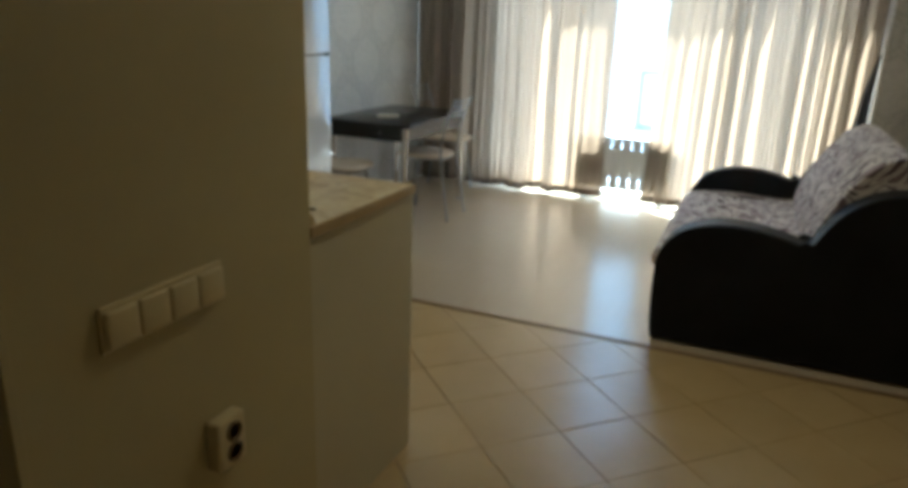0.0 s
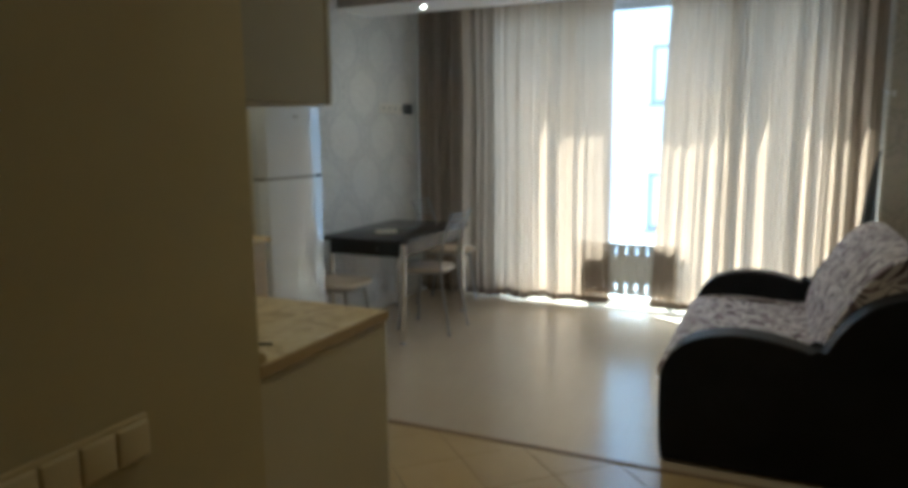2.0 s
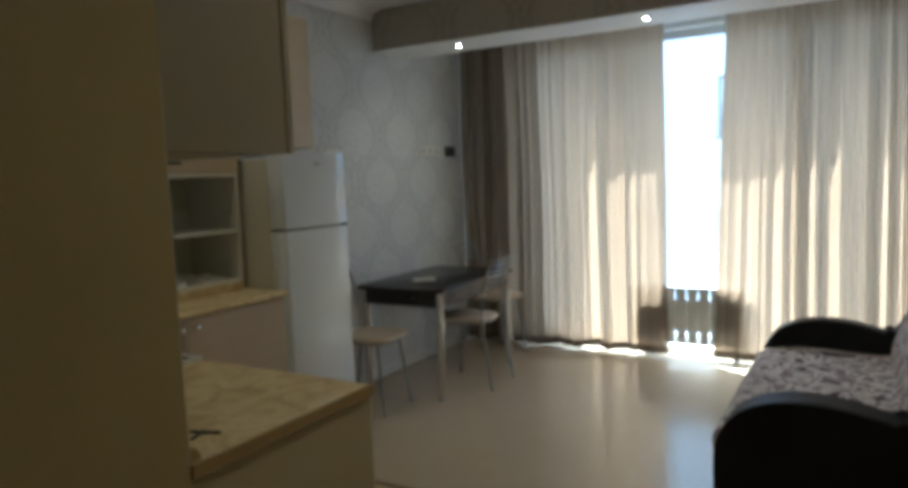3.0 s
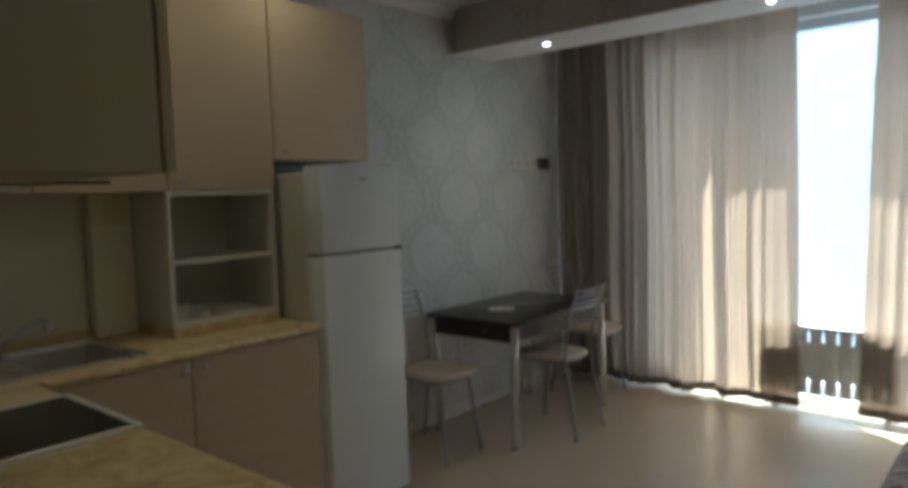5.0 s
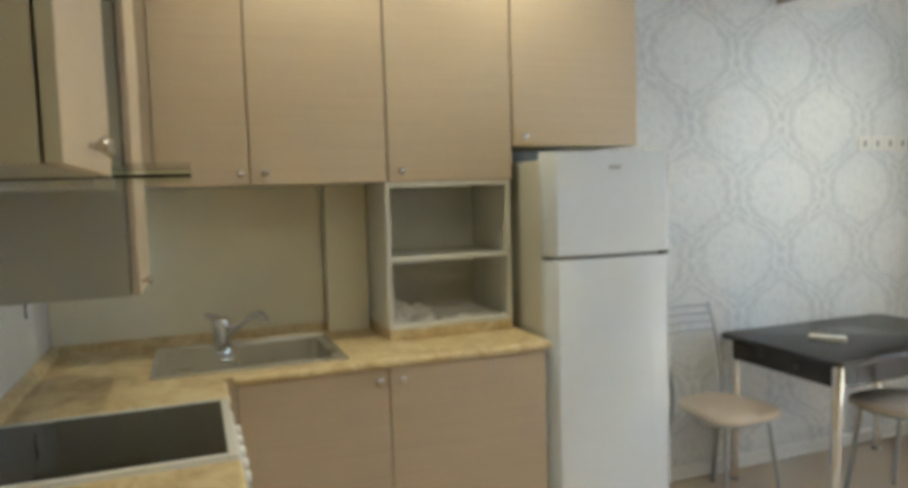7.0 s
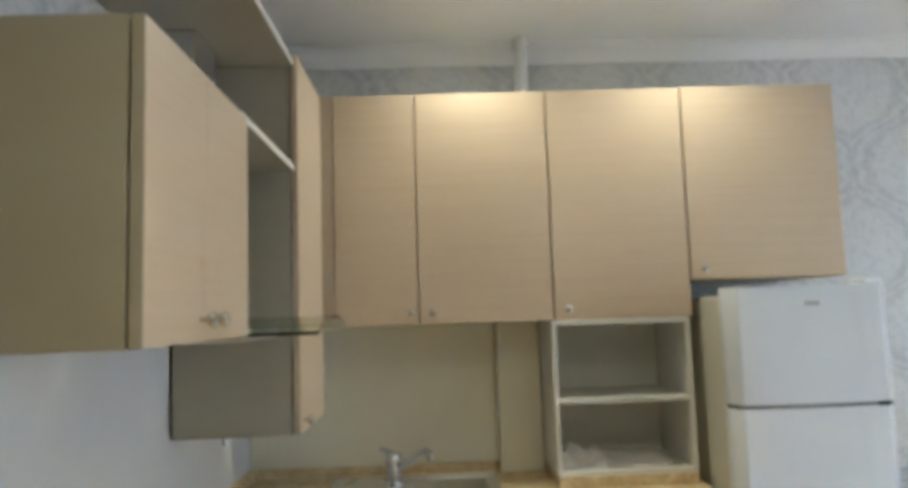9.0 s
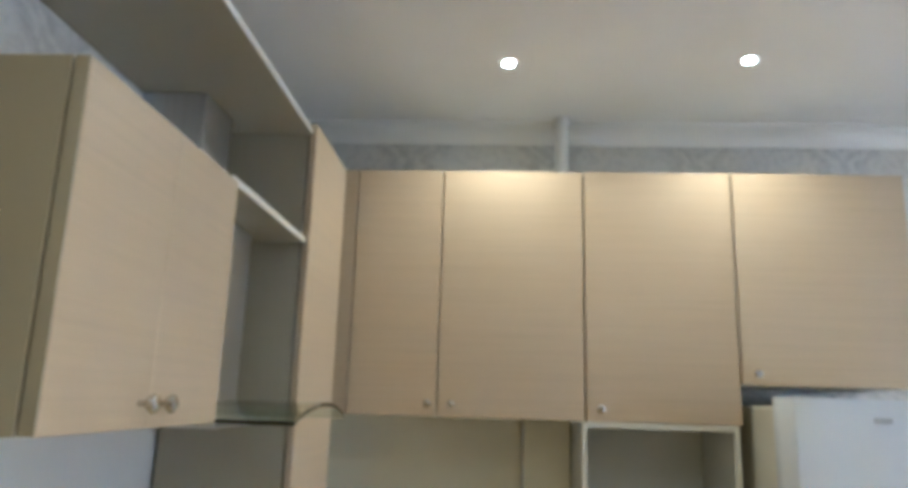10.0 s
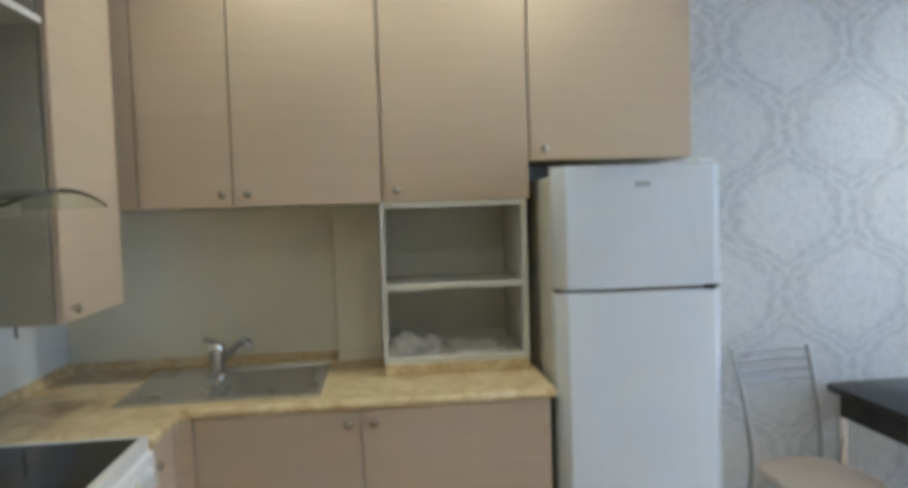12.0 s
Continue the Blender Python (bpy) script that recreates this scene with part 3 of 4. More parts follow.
for y0, y1 in ((1.858, 2.015), (3.30, 3.44)):
    arm = part("armrest", extrude(SIDE, "y", y0, y1, 0.022, 4), M_LEATHER, sofa, "curved black armrest panel", True)
    edge = [(x, y0 + 0.010 if y0 < 2.5 else y0 + 0.012, z + 0.003) for x, z in SIDE[13:54]]
    # Thin bead added to draw the gloss line along the arm's edge.
    part("piping", tube(edge, 0.0022, 6), M_LEATHER, arm, "thin bead added for the arm's edge highlight", True)
    for fx in (2.58, 3.52):
        part("foot", lathe([(0.022, 0), (0.026, 0.012), (0.026, 0.034)], (fx, (y0 + y1) / 2, 0)), M_DARK, sofa)
part("base", box(2.56, 2.018, 0.05, 3.58, 3.297, 0.27, 0.02), M_LEATHER, sofa)
seat_line = [(2.53, 0.272), (2.478, 0.285), (2.458, 0.33), (2.468, 0.385), (2.52, 0.418), (2.64, 0.437), (2.80, 0.440), (3.0, 0.432), (3.16, 0.425), (3.16, 0.272)]
seat_line = [(p.x, p.z) for p in curve_points([(x, 0, z) for x, z in seat_line], 4)]
part("seat_cushion", extrude(seat_line, "y", 2.020, 3.295, 0.03, 4), M_FABRIC, sofa, "patterned fabric seat", True)
back_line = [(3.09, 0.40), (3.085, 0.47), (3.115, 0.57), (3.165, 0.68), (3.225, 0.78), (3.29, 0.86), (3.36, 0.905), (3.43, 0.905), (3.485, 0.86), (3.515, 0.77), (3.522, 0.60), (3.522, 0.40)]
back_line = [(p.x, p.z) for p in curve_points([(x, 0, z) for x, z in back_line], 4)]
part("back_cushion", extrude(back_line, "y", 2.018, 3.297, 0.07, 5), M_FABRIC, sofa, "plump patterned fabric back", True)
part("back_panel", box(3.525, 2.018, 0.05, 3.615, 3.297, 0.74, 0.02), M_LEATHER, sofa)


# ---- dining table and chairs ----
table = thing("dining_table", (0.40, 3.41, 0), "black lacquered dining table with chrome legs", "table")
TX0, TX1, TY0, TY1, TZ = 0.056, 0.724, 2.885, 3.930, 0.712
part("tabletop", extrude(rounded_rect(TX0, TY0, TX1, TY1, 0.035), "z", TZ - 0.024, TZ, 0.004, 2), M_TABLE, table, "black lacquered top", True)
for s in ((TX0 + 0.035, TY0 + 0.03, TX1 - 0.035, TY0 + 0.048), (TX0 + 0.035, TY1 - 0.048, TX1 - 0.035, TY1 - 0.03), (TX0 + 0.030, TY0 + 0.05, TX0 + 0.048, TY1 - 0.05), (TX1 - 0.048, TY0 + 0.05, TX1 - 0.030, TY1 - 0.05)):
    part("apron", box(s[0], s[1], TZ - 0.118, s[2], s[3], TZ - 0.0245, 0.003), M_TABLE, table)
for lx, ly, sx, sy in ((TX0 + 0.05, TY0 + 0.05, 0, 0), (TX1 - 0.045, TY0 + 0.05, -0.015, 0.0), (TX0 + 0.05, TY1 - 0.05, 0, 0), (TX1 - 0.045, TY1 - 0.05, -0.01, 0.04)):
    leg = part("leg", tube([(lx, ly, TZ - 0.025), (lx + sx * 0.3, ly + sy * 0.3, 0.5), (lx + sx, ly + sy, 0.012)], [0.023, 0.023, 0.021], 20), M_CHROME, table, "chrome tube leg", True)
    part("leg_cap", lathe([(0.0225, 0.0), (0.0225, 0.014)], (lx + sx, ly + sy, 0)), M_GREY, leg)
part("drawer_knob", lathe([(0.004, 0.0), (0.009, -0.006), (0.010, -0.012), (0.006, -0.016)], (0.50, TY0 + 0.030, TZ - 0.068), "y", 12), M_DARK, table, "small dark knob", True)
remote = thing("remote_control", (0.42, 3.17, TZ), "white remote control lying on the black table", "remote control")
rc = box(-0.075, -0.022, 0, 0.075, 0.022, 0.025, 0.009, 3)
bmesh.ops.transform(rc, matrix=pose(0.42, 3.17, TZ, 0, 0, 36), verts=rc.verts[:])
part("case", rc, M_PLASTIC, remote, smooth=True)
for k in range(4):
    key = box(-0.05 + 0.024 * k, -0.008, 0.0245, -0.036 + 0.024 * k, 0.008, 0.0262)
    bmesh.ops.transform(key, matrix=pose(0.42, 3.17, TZ, 0, 0, 36), verts=key.verts[:])
    part("button", key, M_GREY, remote)


def dining_chair():
    """Chrome wire chair that faces +x, with its middle over the origin."""
    ch = thing("dining_chair", (0, 0, 0), "chrome wire chair with a round beige vinyl seat", "chair", "chairs round the table")
    n = 28
    rim = []
    for k in range(n):
        a = 2 * math.pi * k / n
        c, s = math.cos(a), math.sin(a)
        rim.append((0.01 + 0.195 * math.copysign(abs(c) ** 0.62, c), (0.182 - 0.02 * (c < 0)) * math.copysign(abs(s) ** 0.62, s)))
    bm = bmesh.new()
    rings = []
    for k, z in ((0.93, 0.436), (1.0, 0.444), (1.0, 0.455), (0.95, 0.466), (0.75, 0.472), (0.3, 0.470)):
        rings.append([bm.verts.new((x * k, y * k, z)) for x, y in rim])
    for a, b in zip(rings, rings[1:]):
        for k in range(n):
            bm.faces.new((a[k], a[(k + 1) % n], b[(k + 1) % n], b[k]))
    bm.faces.new(rings[0][::-1])
    bm.faces.new(rings[-1])
    part("seat", bm, M_SEAT, ch, "padded beige vinyl seat", True)
    part("seat_ring", tube([(x * 0.86, y * 0.86, 0.429) for x, y in rim + rim[:1]], 0.008, 8), M_CHAIR, ch, smooth=True)
    for s in (-1, 1):
        post = curve_points([(-0.235, s * 0.160, 0.008), (-0.205, s * 0.152, 0.20), (-0.165, s * 0.142, 0.43), (-0.175, s * 0.146, 0.58), (-0.215, s * 0.152, 0.74), (-0.268, s * 0.160, 0.866)], 5)
        bar = part("back_leg", tube(post, 0.0088, 10), M_CHAIR, ch, "chrome leg that runs up into the back", True)
        part("foot_cap", lathe([(0.0105, 0), (0.0105, 0.016)], (-0.235, s * 0.160, 0), n=10), M_GREY, bar)
        front = part("front_leg", tube([(0.125, s * 0.120, 0.43), (0.15, s * 0.138, 0.22), (0.175, s * 0.155, 0.008)], 0.0095, 10), M_CHAIR, ch, smooth=True)
        part("foot_cap", lathe([(0.0105, 0), (0.0105, 0.016)], (0.175, s * 0.155, 0), n=10), M_GREY, front)
    for k in range(4):
        z = 0.745 + 0.036 * k
        x, w = -0.217 - 0.42 * (z - 0.745), 0.152 + 0.065 * (z - 0.745)
        line = [(x - 0.028 * (1 - (t / 4) ** 2), w * t / 4, z) for t in range(-4, 5)]
        part("back_rung", tube(line, 0.0048, 8), M_CHAIR, ch, smooth=True)
    return ch


chair = dining_chair()
chair.matrix_basis = pose(0.332, 2.675, 0, 0, 0, 3)
copy_thing(chair, pose(0.635, 3.395, 0, 0, 0, 180))
copy_thing(chair, pose(0.440, 4.175, 0, 0, 0, 2))

# ---- sockets on the papered wall ----
sockets = thing("switch_row", (0, 4.01, 1.61), "row of four white switches on damask wallpaper", "switch")
for k in range(4):
    y = 3.835 + 0.092 * k
    plate = part("plate", box(0, y, 1.572, 0.010, y + 0.090, 1.648, 0.003), M_PLASTIC, sockets)
    part("rocker", box(0.0095, y + 0.037, 1.594, 0.014, y + 0.053, 1.626, 0.0015), M_GREY, plate)
black_socket = thing("double_socket", (0, 4.26, 1.61), "black double wall socket on damask wallpaper", "socket")
for k in range(2):
    y = 4.215 + 0.078 * k
    plate = part("plate", box(0, y, 1.570, 0.012, y + 0.074, 1.650, 0.004), M_DARK, black_socket)
    part("socket_cup", lathe([(0.026, 0.0), (0.026, 0.004), (0.021, 0.004), (0.020, -0.004)], (0.012, y + 0.037, 1.61), "x"), M_GREY, plate, smooth=True)

# ---- switches in the hall ----
switches = thing("light_switches", (XH, -0.40, 0.87), "four cream light switches in one frame on the hall wall", "switch")
part("frame", box(XH, -0.524, 0.834, XH + 0.009, -0.243, 0.914, 0.003), M_CREAM_PLASTIC, switches)
for k in range(4):
    y = -0.517 + 0.0685 * k
    part("rocker", box(XH + 0.0085, y - 0.002, 0.840, XH + 0.019, y + 0.0635, 0.906, 0.0085, 3), M_CREAM_PLASTIC, switches, "cream rocker switch", True)
hall_socket = thing("hall_socket", (XH, -0.27, 0.535), "cream double wall socket low on the hall wall", "socket")
part("plate", box(XH, -0.312, 0.478, XH + 0.034, -0.232, 0.592, 0.006), M_CREAM_PLASTIC, hall_socket)
for z in (0.512, 0.558):
    part("socket_cup", lathe([(0.021, 0.0), (0.021, 0.003), (0.017, 0.003), (0.016, -0.004)], (XH + 0.034, -0.268, z), "x"), M_STRIP, hall_socket, smooth=True)


# ---- kitchen along the papered wall ----
KNOB = [(0.004, 0.0), (0.0045, 0.010), (0.010, 0.016), (0.0135, 0.021), (0.0125, 0.026), (0.007, 0.029)]


def knob(parent, at, axis):
    part("knob", lathe(KNOB, at, axis, 16), M_KNOB, parent, "small chrome knob", True)


def west_unit(name, label, y0, y1, z0, z1, depth, doors, knobs, mat=M_OAK, feet=False):
    """A unit on the papered wall: doors are (y0, y1), knobs (door index, y, z)."""
    ob = thing(name, (0.1, (y0 + y1) / 2, z0), label, "cabinet", "kitchen cabinets")
    if feet:   # open at the top, to take the sink bowl
        body = boxes((0.004, y0, 0.10, depth - 0.022, y1, 0.74), (0.004, y0, 0.74, depth - 0.022, y0 + 0.018, z1), (0.004, y1 - 0.018, 0.74, depth - 0.022, y1, z1), (depth - 0.040, y0 + 0.018, 0.74, depth - 0.022, y1 - 0.018, z1))
    else:
        body = box(0.004, y0, z0, depth - 0.026, y1, z1, 0.0015)
    part("body", body, M_CARCASS, ob)
    leaves = [part("door", box(depth - 0.020, a + 0.0023, z0 + (0.102 if feet else 0.001), depth, b - 0.0023, z1 - 0.001, 0.0025), mat, ob, "pale wood-grain door") for a, b in doors]
    for i, y, z in knobs:
        knob(leaves[i], (depth - 0.001, y, z), "x")
    if feet:
        part("plinth", box(0.02, y0, 0.0, depth - 0.06, y1, 0.10), M_CARCASS, ob)
    return ob


UD = 0.348
west_unit("wall_cabinet", "pale oak wall cabinet with two doors above the sink", 0.445, 1.1965, 1.462, 2.270, UD, ((0.445, 0.733), (0.733, 1.1965)), ((0, 0.704, 1.502), (1, 0.780, 1.502)))
west_unit("wall_cabinet", "pale oak wall cabinet above the open shelf", 1.1985, 1.678, 1.462, 2.272, UD, ((1.1985, 1.678),), ((0, 1.243, 1.500),))
west_unit("wall_cabinet", "short pale oak wall cabinet above the fridge", 1.680, 2.232, 1.586, 2.274, UD, ((1.680, 2.232),), ((0, 1.724, 1.620),))
west_unit("base_cabinet", "taupe oak base cabinet with two doors under the sink", 0.645, 1.672, 0.0, 0.871, 0.598, ((0.645, 1.112), (1.112, 1.672)), ((0, 1.077, 0.832), (1, 1.151, 0.832)), M_OAK_BASE, True)
filler = thing("corner_filler", (0.30, 0.43, 1.462), "narrow pale oak strip in the corner of the wall cabinets", "cabinet trim")
part("strip", box(0.31, 0.360, 1.462, 0.346, 0.4435, 2.268, 0.001), M_OAK, filler)
post = thing("corner_post", (0.60, 0.625, 0), "narrow taupe strip in the corner of the base cabinets", "cabinet trim")
part("strip", boxes((0.575, 0.605, 0.10, 0.602, 0.6435, 0.871), (0.602, 0.585, 0.10, 0.628, 0.605, 0.871), bevel=0.001), M_OAK_BASE, post)

shelf = thing("open_shelf", (0.18, 1.43, 0.905), "white open two-tier shelf standing on the worktop", "shelf")
SY0, SY1, SZ0, SZ1, SX = 1.185, 1.664, 0.938, 1.4605, 0.350
for s, n in (((0.004, SY0, SZ0, SX, SY0 + 0.016, SZ1), "side_panel"), ((0.004, SY1 - 0.016, SZ0, SX, SY1, SZ1), "side_panel"), ((0.004, SY0 + 0.0165, SZ1 - 0.016, SX, SY1 - 0.0165, SZ1), "top"),
             ((0.004, SY0 + 0.0165, SZ0, SX, SY1 - 0.0165, SZ0 + 0.016), "bottom"), ((0.008, SY0 + 0.0165, 1.178, SX - 0.004, SY1 - 0.0165, 1.194), "shelf_board"), ((0.004, SY0 + 0.0165, SZ0 + 0.0165, 0.008, SY1 - 0.0165, SZ1 - 0.0165), "back_panel")):
    part(n, box(*s, 0.001), M_SHELF, shelf)
part("plinth", box(0.02, SY0 + 0.002, 0.9005, 0.353, SY1 - 0.002, 0.9375, 0.003), M_STONE, shelf, "marbled plinth under the shelf")


def crumple(name, x, y, z, w, d, h, seed, label):
    ob = thing(name, (x, y, z), label, "cloth")

    def place(u, v):
        a, b = (u - 0.5) * 2, (v - 0.5) * 2
        fall = max(0.0, 1 - max(abs(a), abs(b)) ** 2.2)
        n = noise.noise(Vector((u * 4.3 + seed, v * 4.3, seed))) + 0.7 * abs(noise.noise(Vector((u * 9 + seed, v * 9, 3 + seed))))
        return (x + a * w * (1 + 0.2 * n), y + b * d * (1 + 0.2 * n), z + 0.002 + h * fall * max(0.1, 0.6 + n))
    part("cloth", grid_sheet(26, 26, place), M_CLOTH, ob, smooth=True)


crumple("crumpled_cloth", 0.20, 1.29, SZ0 + 0.016, 0.10, 0.10, 0.050, 1.3, "crumpled greyish white cloth on the lower shelf")
crumple("paper_pile", 0.20, 1.49, SZ0 + 0.016, 0.11, 0.10, 0.026, 5.1, "flat crumpled papers on the lower shelf")

# worktop with a cut-out for the sink bowl
BX0, BX1, BY0, BY1 = 0.165, 0.500, 0.655, 0.958
top = thing("worktop", (0.3, 0.86, 0.866), "yellow-brown marbled worktop along the papered wall", "worktop")
wt = boxes((0.002, YS + 0.002, 0.872, 0.606, BY0, 0.90), (0.002, BY0, 0.872, BX0, BY1, 0.90), (BX1, BY0, 0.872, 0.606, BY1, 0.90), (0.002, BY1, 0.872, 0.606, 1.684, 0.90))
part("slab", wt, M_STONE, top)
part("front_edge", tube([(0.606, 0.640, 0.886), (0.606, 1.684, 0.886)], 0.0138, 12), M_STONE, top, "rounded front edge", True)
top2 = thing("worktop", (1.6, 0.33, 0.866), "yellow-brown marbled worktop beside the stove with a brown end", "worktop")
part("slab", box(1.293, YS + 0.002, 0.872, 1.898, 0.606, 0.90, 0.002), M_STONE, top2)
part("front_edge", tube([(1.293, 0.606, 0.886), (1.899, 0.606, 0.886)], 0.0138, 12), M_STONE, top2, "rounded front edge", True)
part("end_band", box(1.8985, YS + 0.003, 0.8725, 1.9035, 0.616, 0.8990, 0.001), M_STONE_EDGE, top2, "brown edge band")
top3 = thing("worktop", (0.74, 0.33, 0.866), "short yellow-brown marbled worktop between corner and stove", "worktop")
part("slab", box(0.6065, YS + 0.002, 0.872, 0.858, 0.606, 0.90, 0.0), M_STONE, top3)
part("front_edge", tube([(0.640, 0.606, 0.886), (0.858, 0.606, 0.886)], 0.0138, 12), M_STONE, top3, "rounded front edge", True)


def splash_trim(name, outline, axis, lo, hi):
    ob = thing(name, (lo if axis == "x" else 0.01, lo if axis == "y" else 0.06, 0.9), "brown marbled trim along the back of the worktop", "trim strip", "worktop trims")
    part("strip", extrude(outline, axis, lo, hi), M_STONE, ob, smooth=True)


splash_trim("worktop_trim", [(0.005, 0.9005), (0.030, 0.9005), (0.028, 0.912), (0.020, 0.924), (0.012, 0.930), (0.005, 0.930)], "y", YS + 0.03, SY0 - 0.012)
TRIM = [(YS + 0.005, 0.9005), (YS + 0.030, 0.9005), (YS + 0.028, 0.912), (YS + 0.020, 0.924), (YS + 0.012, 0.930), (YS + 0.005, 0.930)]
splash_trim("worktop_trim", TRIM, "x", 0.005, 0.857)
splash_trim("worktop_trim", TRIM, "x", 1.295, 1.895)

panels = thing("splash_panel", (0, 0.6, 0.9), "cream glossy splash panel behind the sink", "wall panel")
part("panel", box(0.0005, YS + 0.006, 0.868, 0.0045, 1.015, 1.46), M_SPLASH_W, panels)
chase = thing("pipe_box", (0.03, 1.10, 0.9), "cream boxed pipe casing beside the splash panel", "pipe casing")
part("casing", box(0.0045, 1.02, 0.9005, 0.075, 1.18, 1.4615, 0.002), M_SPLASH_W, chase)
pipe = thing("ceiling_pipe", (0.10, 1.15, 2.27), "white pipe that rises from the cabinets to the ceiling", "pipe")
part("tube", tube([(0.10, 1.152, 2.271), (0.10, 1.152, CEIL)], 0.025, 16), M_TRIM, pipe, smooth=True)
part("collar", lathe([(0.030, 0), (0.030, 0.03), (0.026, 0.035)], (0.10, 1.152, CEIL - 0.036)), M_TRIM, pipe, smooth=True)

# sink with drainer, bowl and tap
sink = thing("sink", (0.33, 0.70, 0.9), "stainless steel inset sink with drainer", "sink")
KX0, KX1, KY0, KY1, KZ = 0.115, 0.548, 0.408, 0.995, 0.9045
rim = boxes((KX0, KY0, 0.9003, KX1, BY0 + 0.004, KZ), (KX0, BY0 + 0.004, 0.9003, BX0 + 0.004, BY1 - 0.004, KZ), (BX1 - 0.004, BY0 + 0.004, 0.9003, KX1, BY1 - 0.004, KZ), (KX0, BY1 - 0.004, 0.9003, KX1, KY1, KZ))
part("rim", rim, M_STEEL, sink)
part("raised_edge", tube([(KX0 + 0.006, KY0 + 0.006, KZ), (KX1 - 0.006, KY0 + 0.006, KZ), (KX1 - 0.006, KY1 - 0.006, KZ), (KX0 + 0.006, KY1 - 0.006, KZ), (KX0 + 0.006, KY0 + 0.006, KZ)], 0.005, 8), M_STEEL, sink, smooth=True)
bowl_bm = bmesh.new()
levels = []
for shrink, z in ((0.004, KZ), (0.006, 0.885), (0.012, 0.80), (0.030, 0.765), (0.060, 0.758)):
    x0, x1, y0, y1 = BX0 + shrink, BX1 - shrink, BY0 + shrink, BY1 - shrink
    levels.append([bowl_bm.verts.new(v) for v in ((x0, y0, z), (x1, y0, z), (x1, y1, z), (x0, y1, z))])
for a, b in zip(levels, levels[1:]):
    for k in range(4):
        bowl_bm.faces.new((a[k], a[(k + 1) % 4], b[(k + 1) % 4], b[k]))
bowl_bm.faces.new(levels[-1])
bmesh.ops.bevel(bowl_bm, geom=[e for e in bowl_bm.edges if abs(e.verts[0].co.z - e.verts[1].co.z) > 0.004], offset=0.025, segments=4, affect="EDGES", clamp_overlap=True)
bowl = part("bowl", bowl_bm, M_STEEL, sink, smooth=True)
part("drain", lathe([(0.022, 0), (0.022, 0.003), (0.012, 0.001)], (0.33, 0.835, 0.758)), M_CHROME, bowl, smooth=True)
for k in range(4):
    x = 0.25 + 0.07 * k
    part("drainer_rib", tube([(x, KY0 + 0.04, KZ - 0.002), (x, BY0 - 0.10, KZ - 0.002)], 0.0035, 6), M_STEEL, sink, smooth=True)
tap = thing("kitchen_tap", (0.185, 0.625, 0.9045), "chrome mixer tap with a long swivel spout", "tap")
part("body", lathe([(0.032, 0), (0.032, 0.008), (0.026, 0.014), (0.0255, 0.060), (0.029, 0.068), (0.029, 0.092), (0.022, 0.104), (0.008, 0.108)], (0.185, 0.625, 0.9045)), M_CHROME, tap, smooth=True)
part("lever", tube([(0.185, 0.622, 1.000), (0.165, 0.598, 1.012), (0.150, 0.575, 1.018)], [0.014, 0.011, 0.008], 10), M_CHROME, tap, smooth=True)
spout = part("spout", tube(curve_points([(0.190, 0.635, 0.945), (0.225, 0.668, 0.975), (0.275, 0.715, 1.018), (0.305, 0.742, 1.033), (0.322, 0.757, 1.026)], 5), 0.0115, 12), M_CHROME, tap, smooth=True)
part("aerator", tube([(0.320, 0.755, 1.028), (0.326, 0.761, 1.006)], 0.0135, 12), M_CHROME, spout, smooth=True)

# fridge
fridge = thing("fridge", (0.3, 1.97, 0), "white two-door fridge with the freezer on top", "fridge")
FY0, FY1 = 1.704, 2.226
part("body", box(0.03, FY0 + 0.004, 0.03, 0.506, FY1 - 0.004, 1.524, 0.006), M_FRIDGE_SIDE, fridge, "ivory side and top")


def rounded_door(z0, z1):
    mid, half = (FY0 + FY1) / 2, (FY1 - FY0) / 2
    front = []
    for u in (1, 0.985, 0.875, 0.87, 0.7, 0.5, 0.25, 0, -0.25, -0.5, -0.7, -0.87, -0.875, -0.985, -1):
        fall = max(0.0, (abs(u) - 0.87) / 0.115)
        front.append((0.584 - 0.008 * u * u - 0.026 * min(1.0, fall) - (0.014 if abs(u) == 1 else 0), mid + half * u))
    bm = extrude([(0.512, FY0), (0.512, FY1)] + front, "z", z0, z1, 0.004, 2)
    return bm


freezer = part("freezer_door", rounded_door(1.184, 1.550), M_FRIDGE, fridge, "white freezer door", True)
lower = part("fridge_door", rounded_door(0.045, 1.171), M_FRIDGE, fridge, "tall white fridge door", True)
part("gasket", box(0.506, FY0 + 0.008, 0.06, 0.5125, FY1 - 0.008, 1.53), M_GREY, fridge)
part("grip_strip", box(0.514, FY0 + 0.02, 1.1715, 0.566, FY1 - 0.012, 1.1835), M_GREY, fridge, "dark grip between the doors")
part("grip_end", box(0.55, FY1 - 0.064, 1.1695, 0.580, FY1 - 0.030, 1.1855, 0.003), M_DARK, fridge)
part("badge", box(0.5820, 1.945, 1.486, 0.5855, 1.993, 1.501, 0.0012), M_BADGE, freezer, "small grey badge")
part("hinge_cover", extrude([(0.44, 1.5245), (0.575, 1.5525), (0.565, 1.566), (0.50, 1.570), (0.45, 1.545)], "y", FY1 - 0.075, FY1 - 0.02, 0.003), M_FRIDGE, fridge, "small white hinge cover")
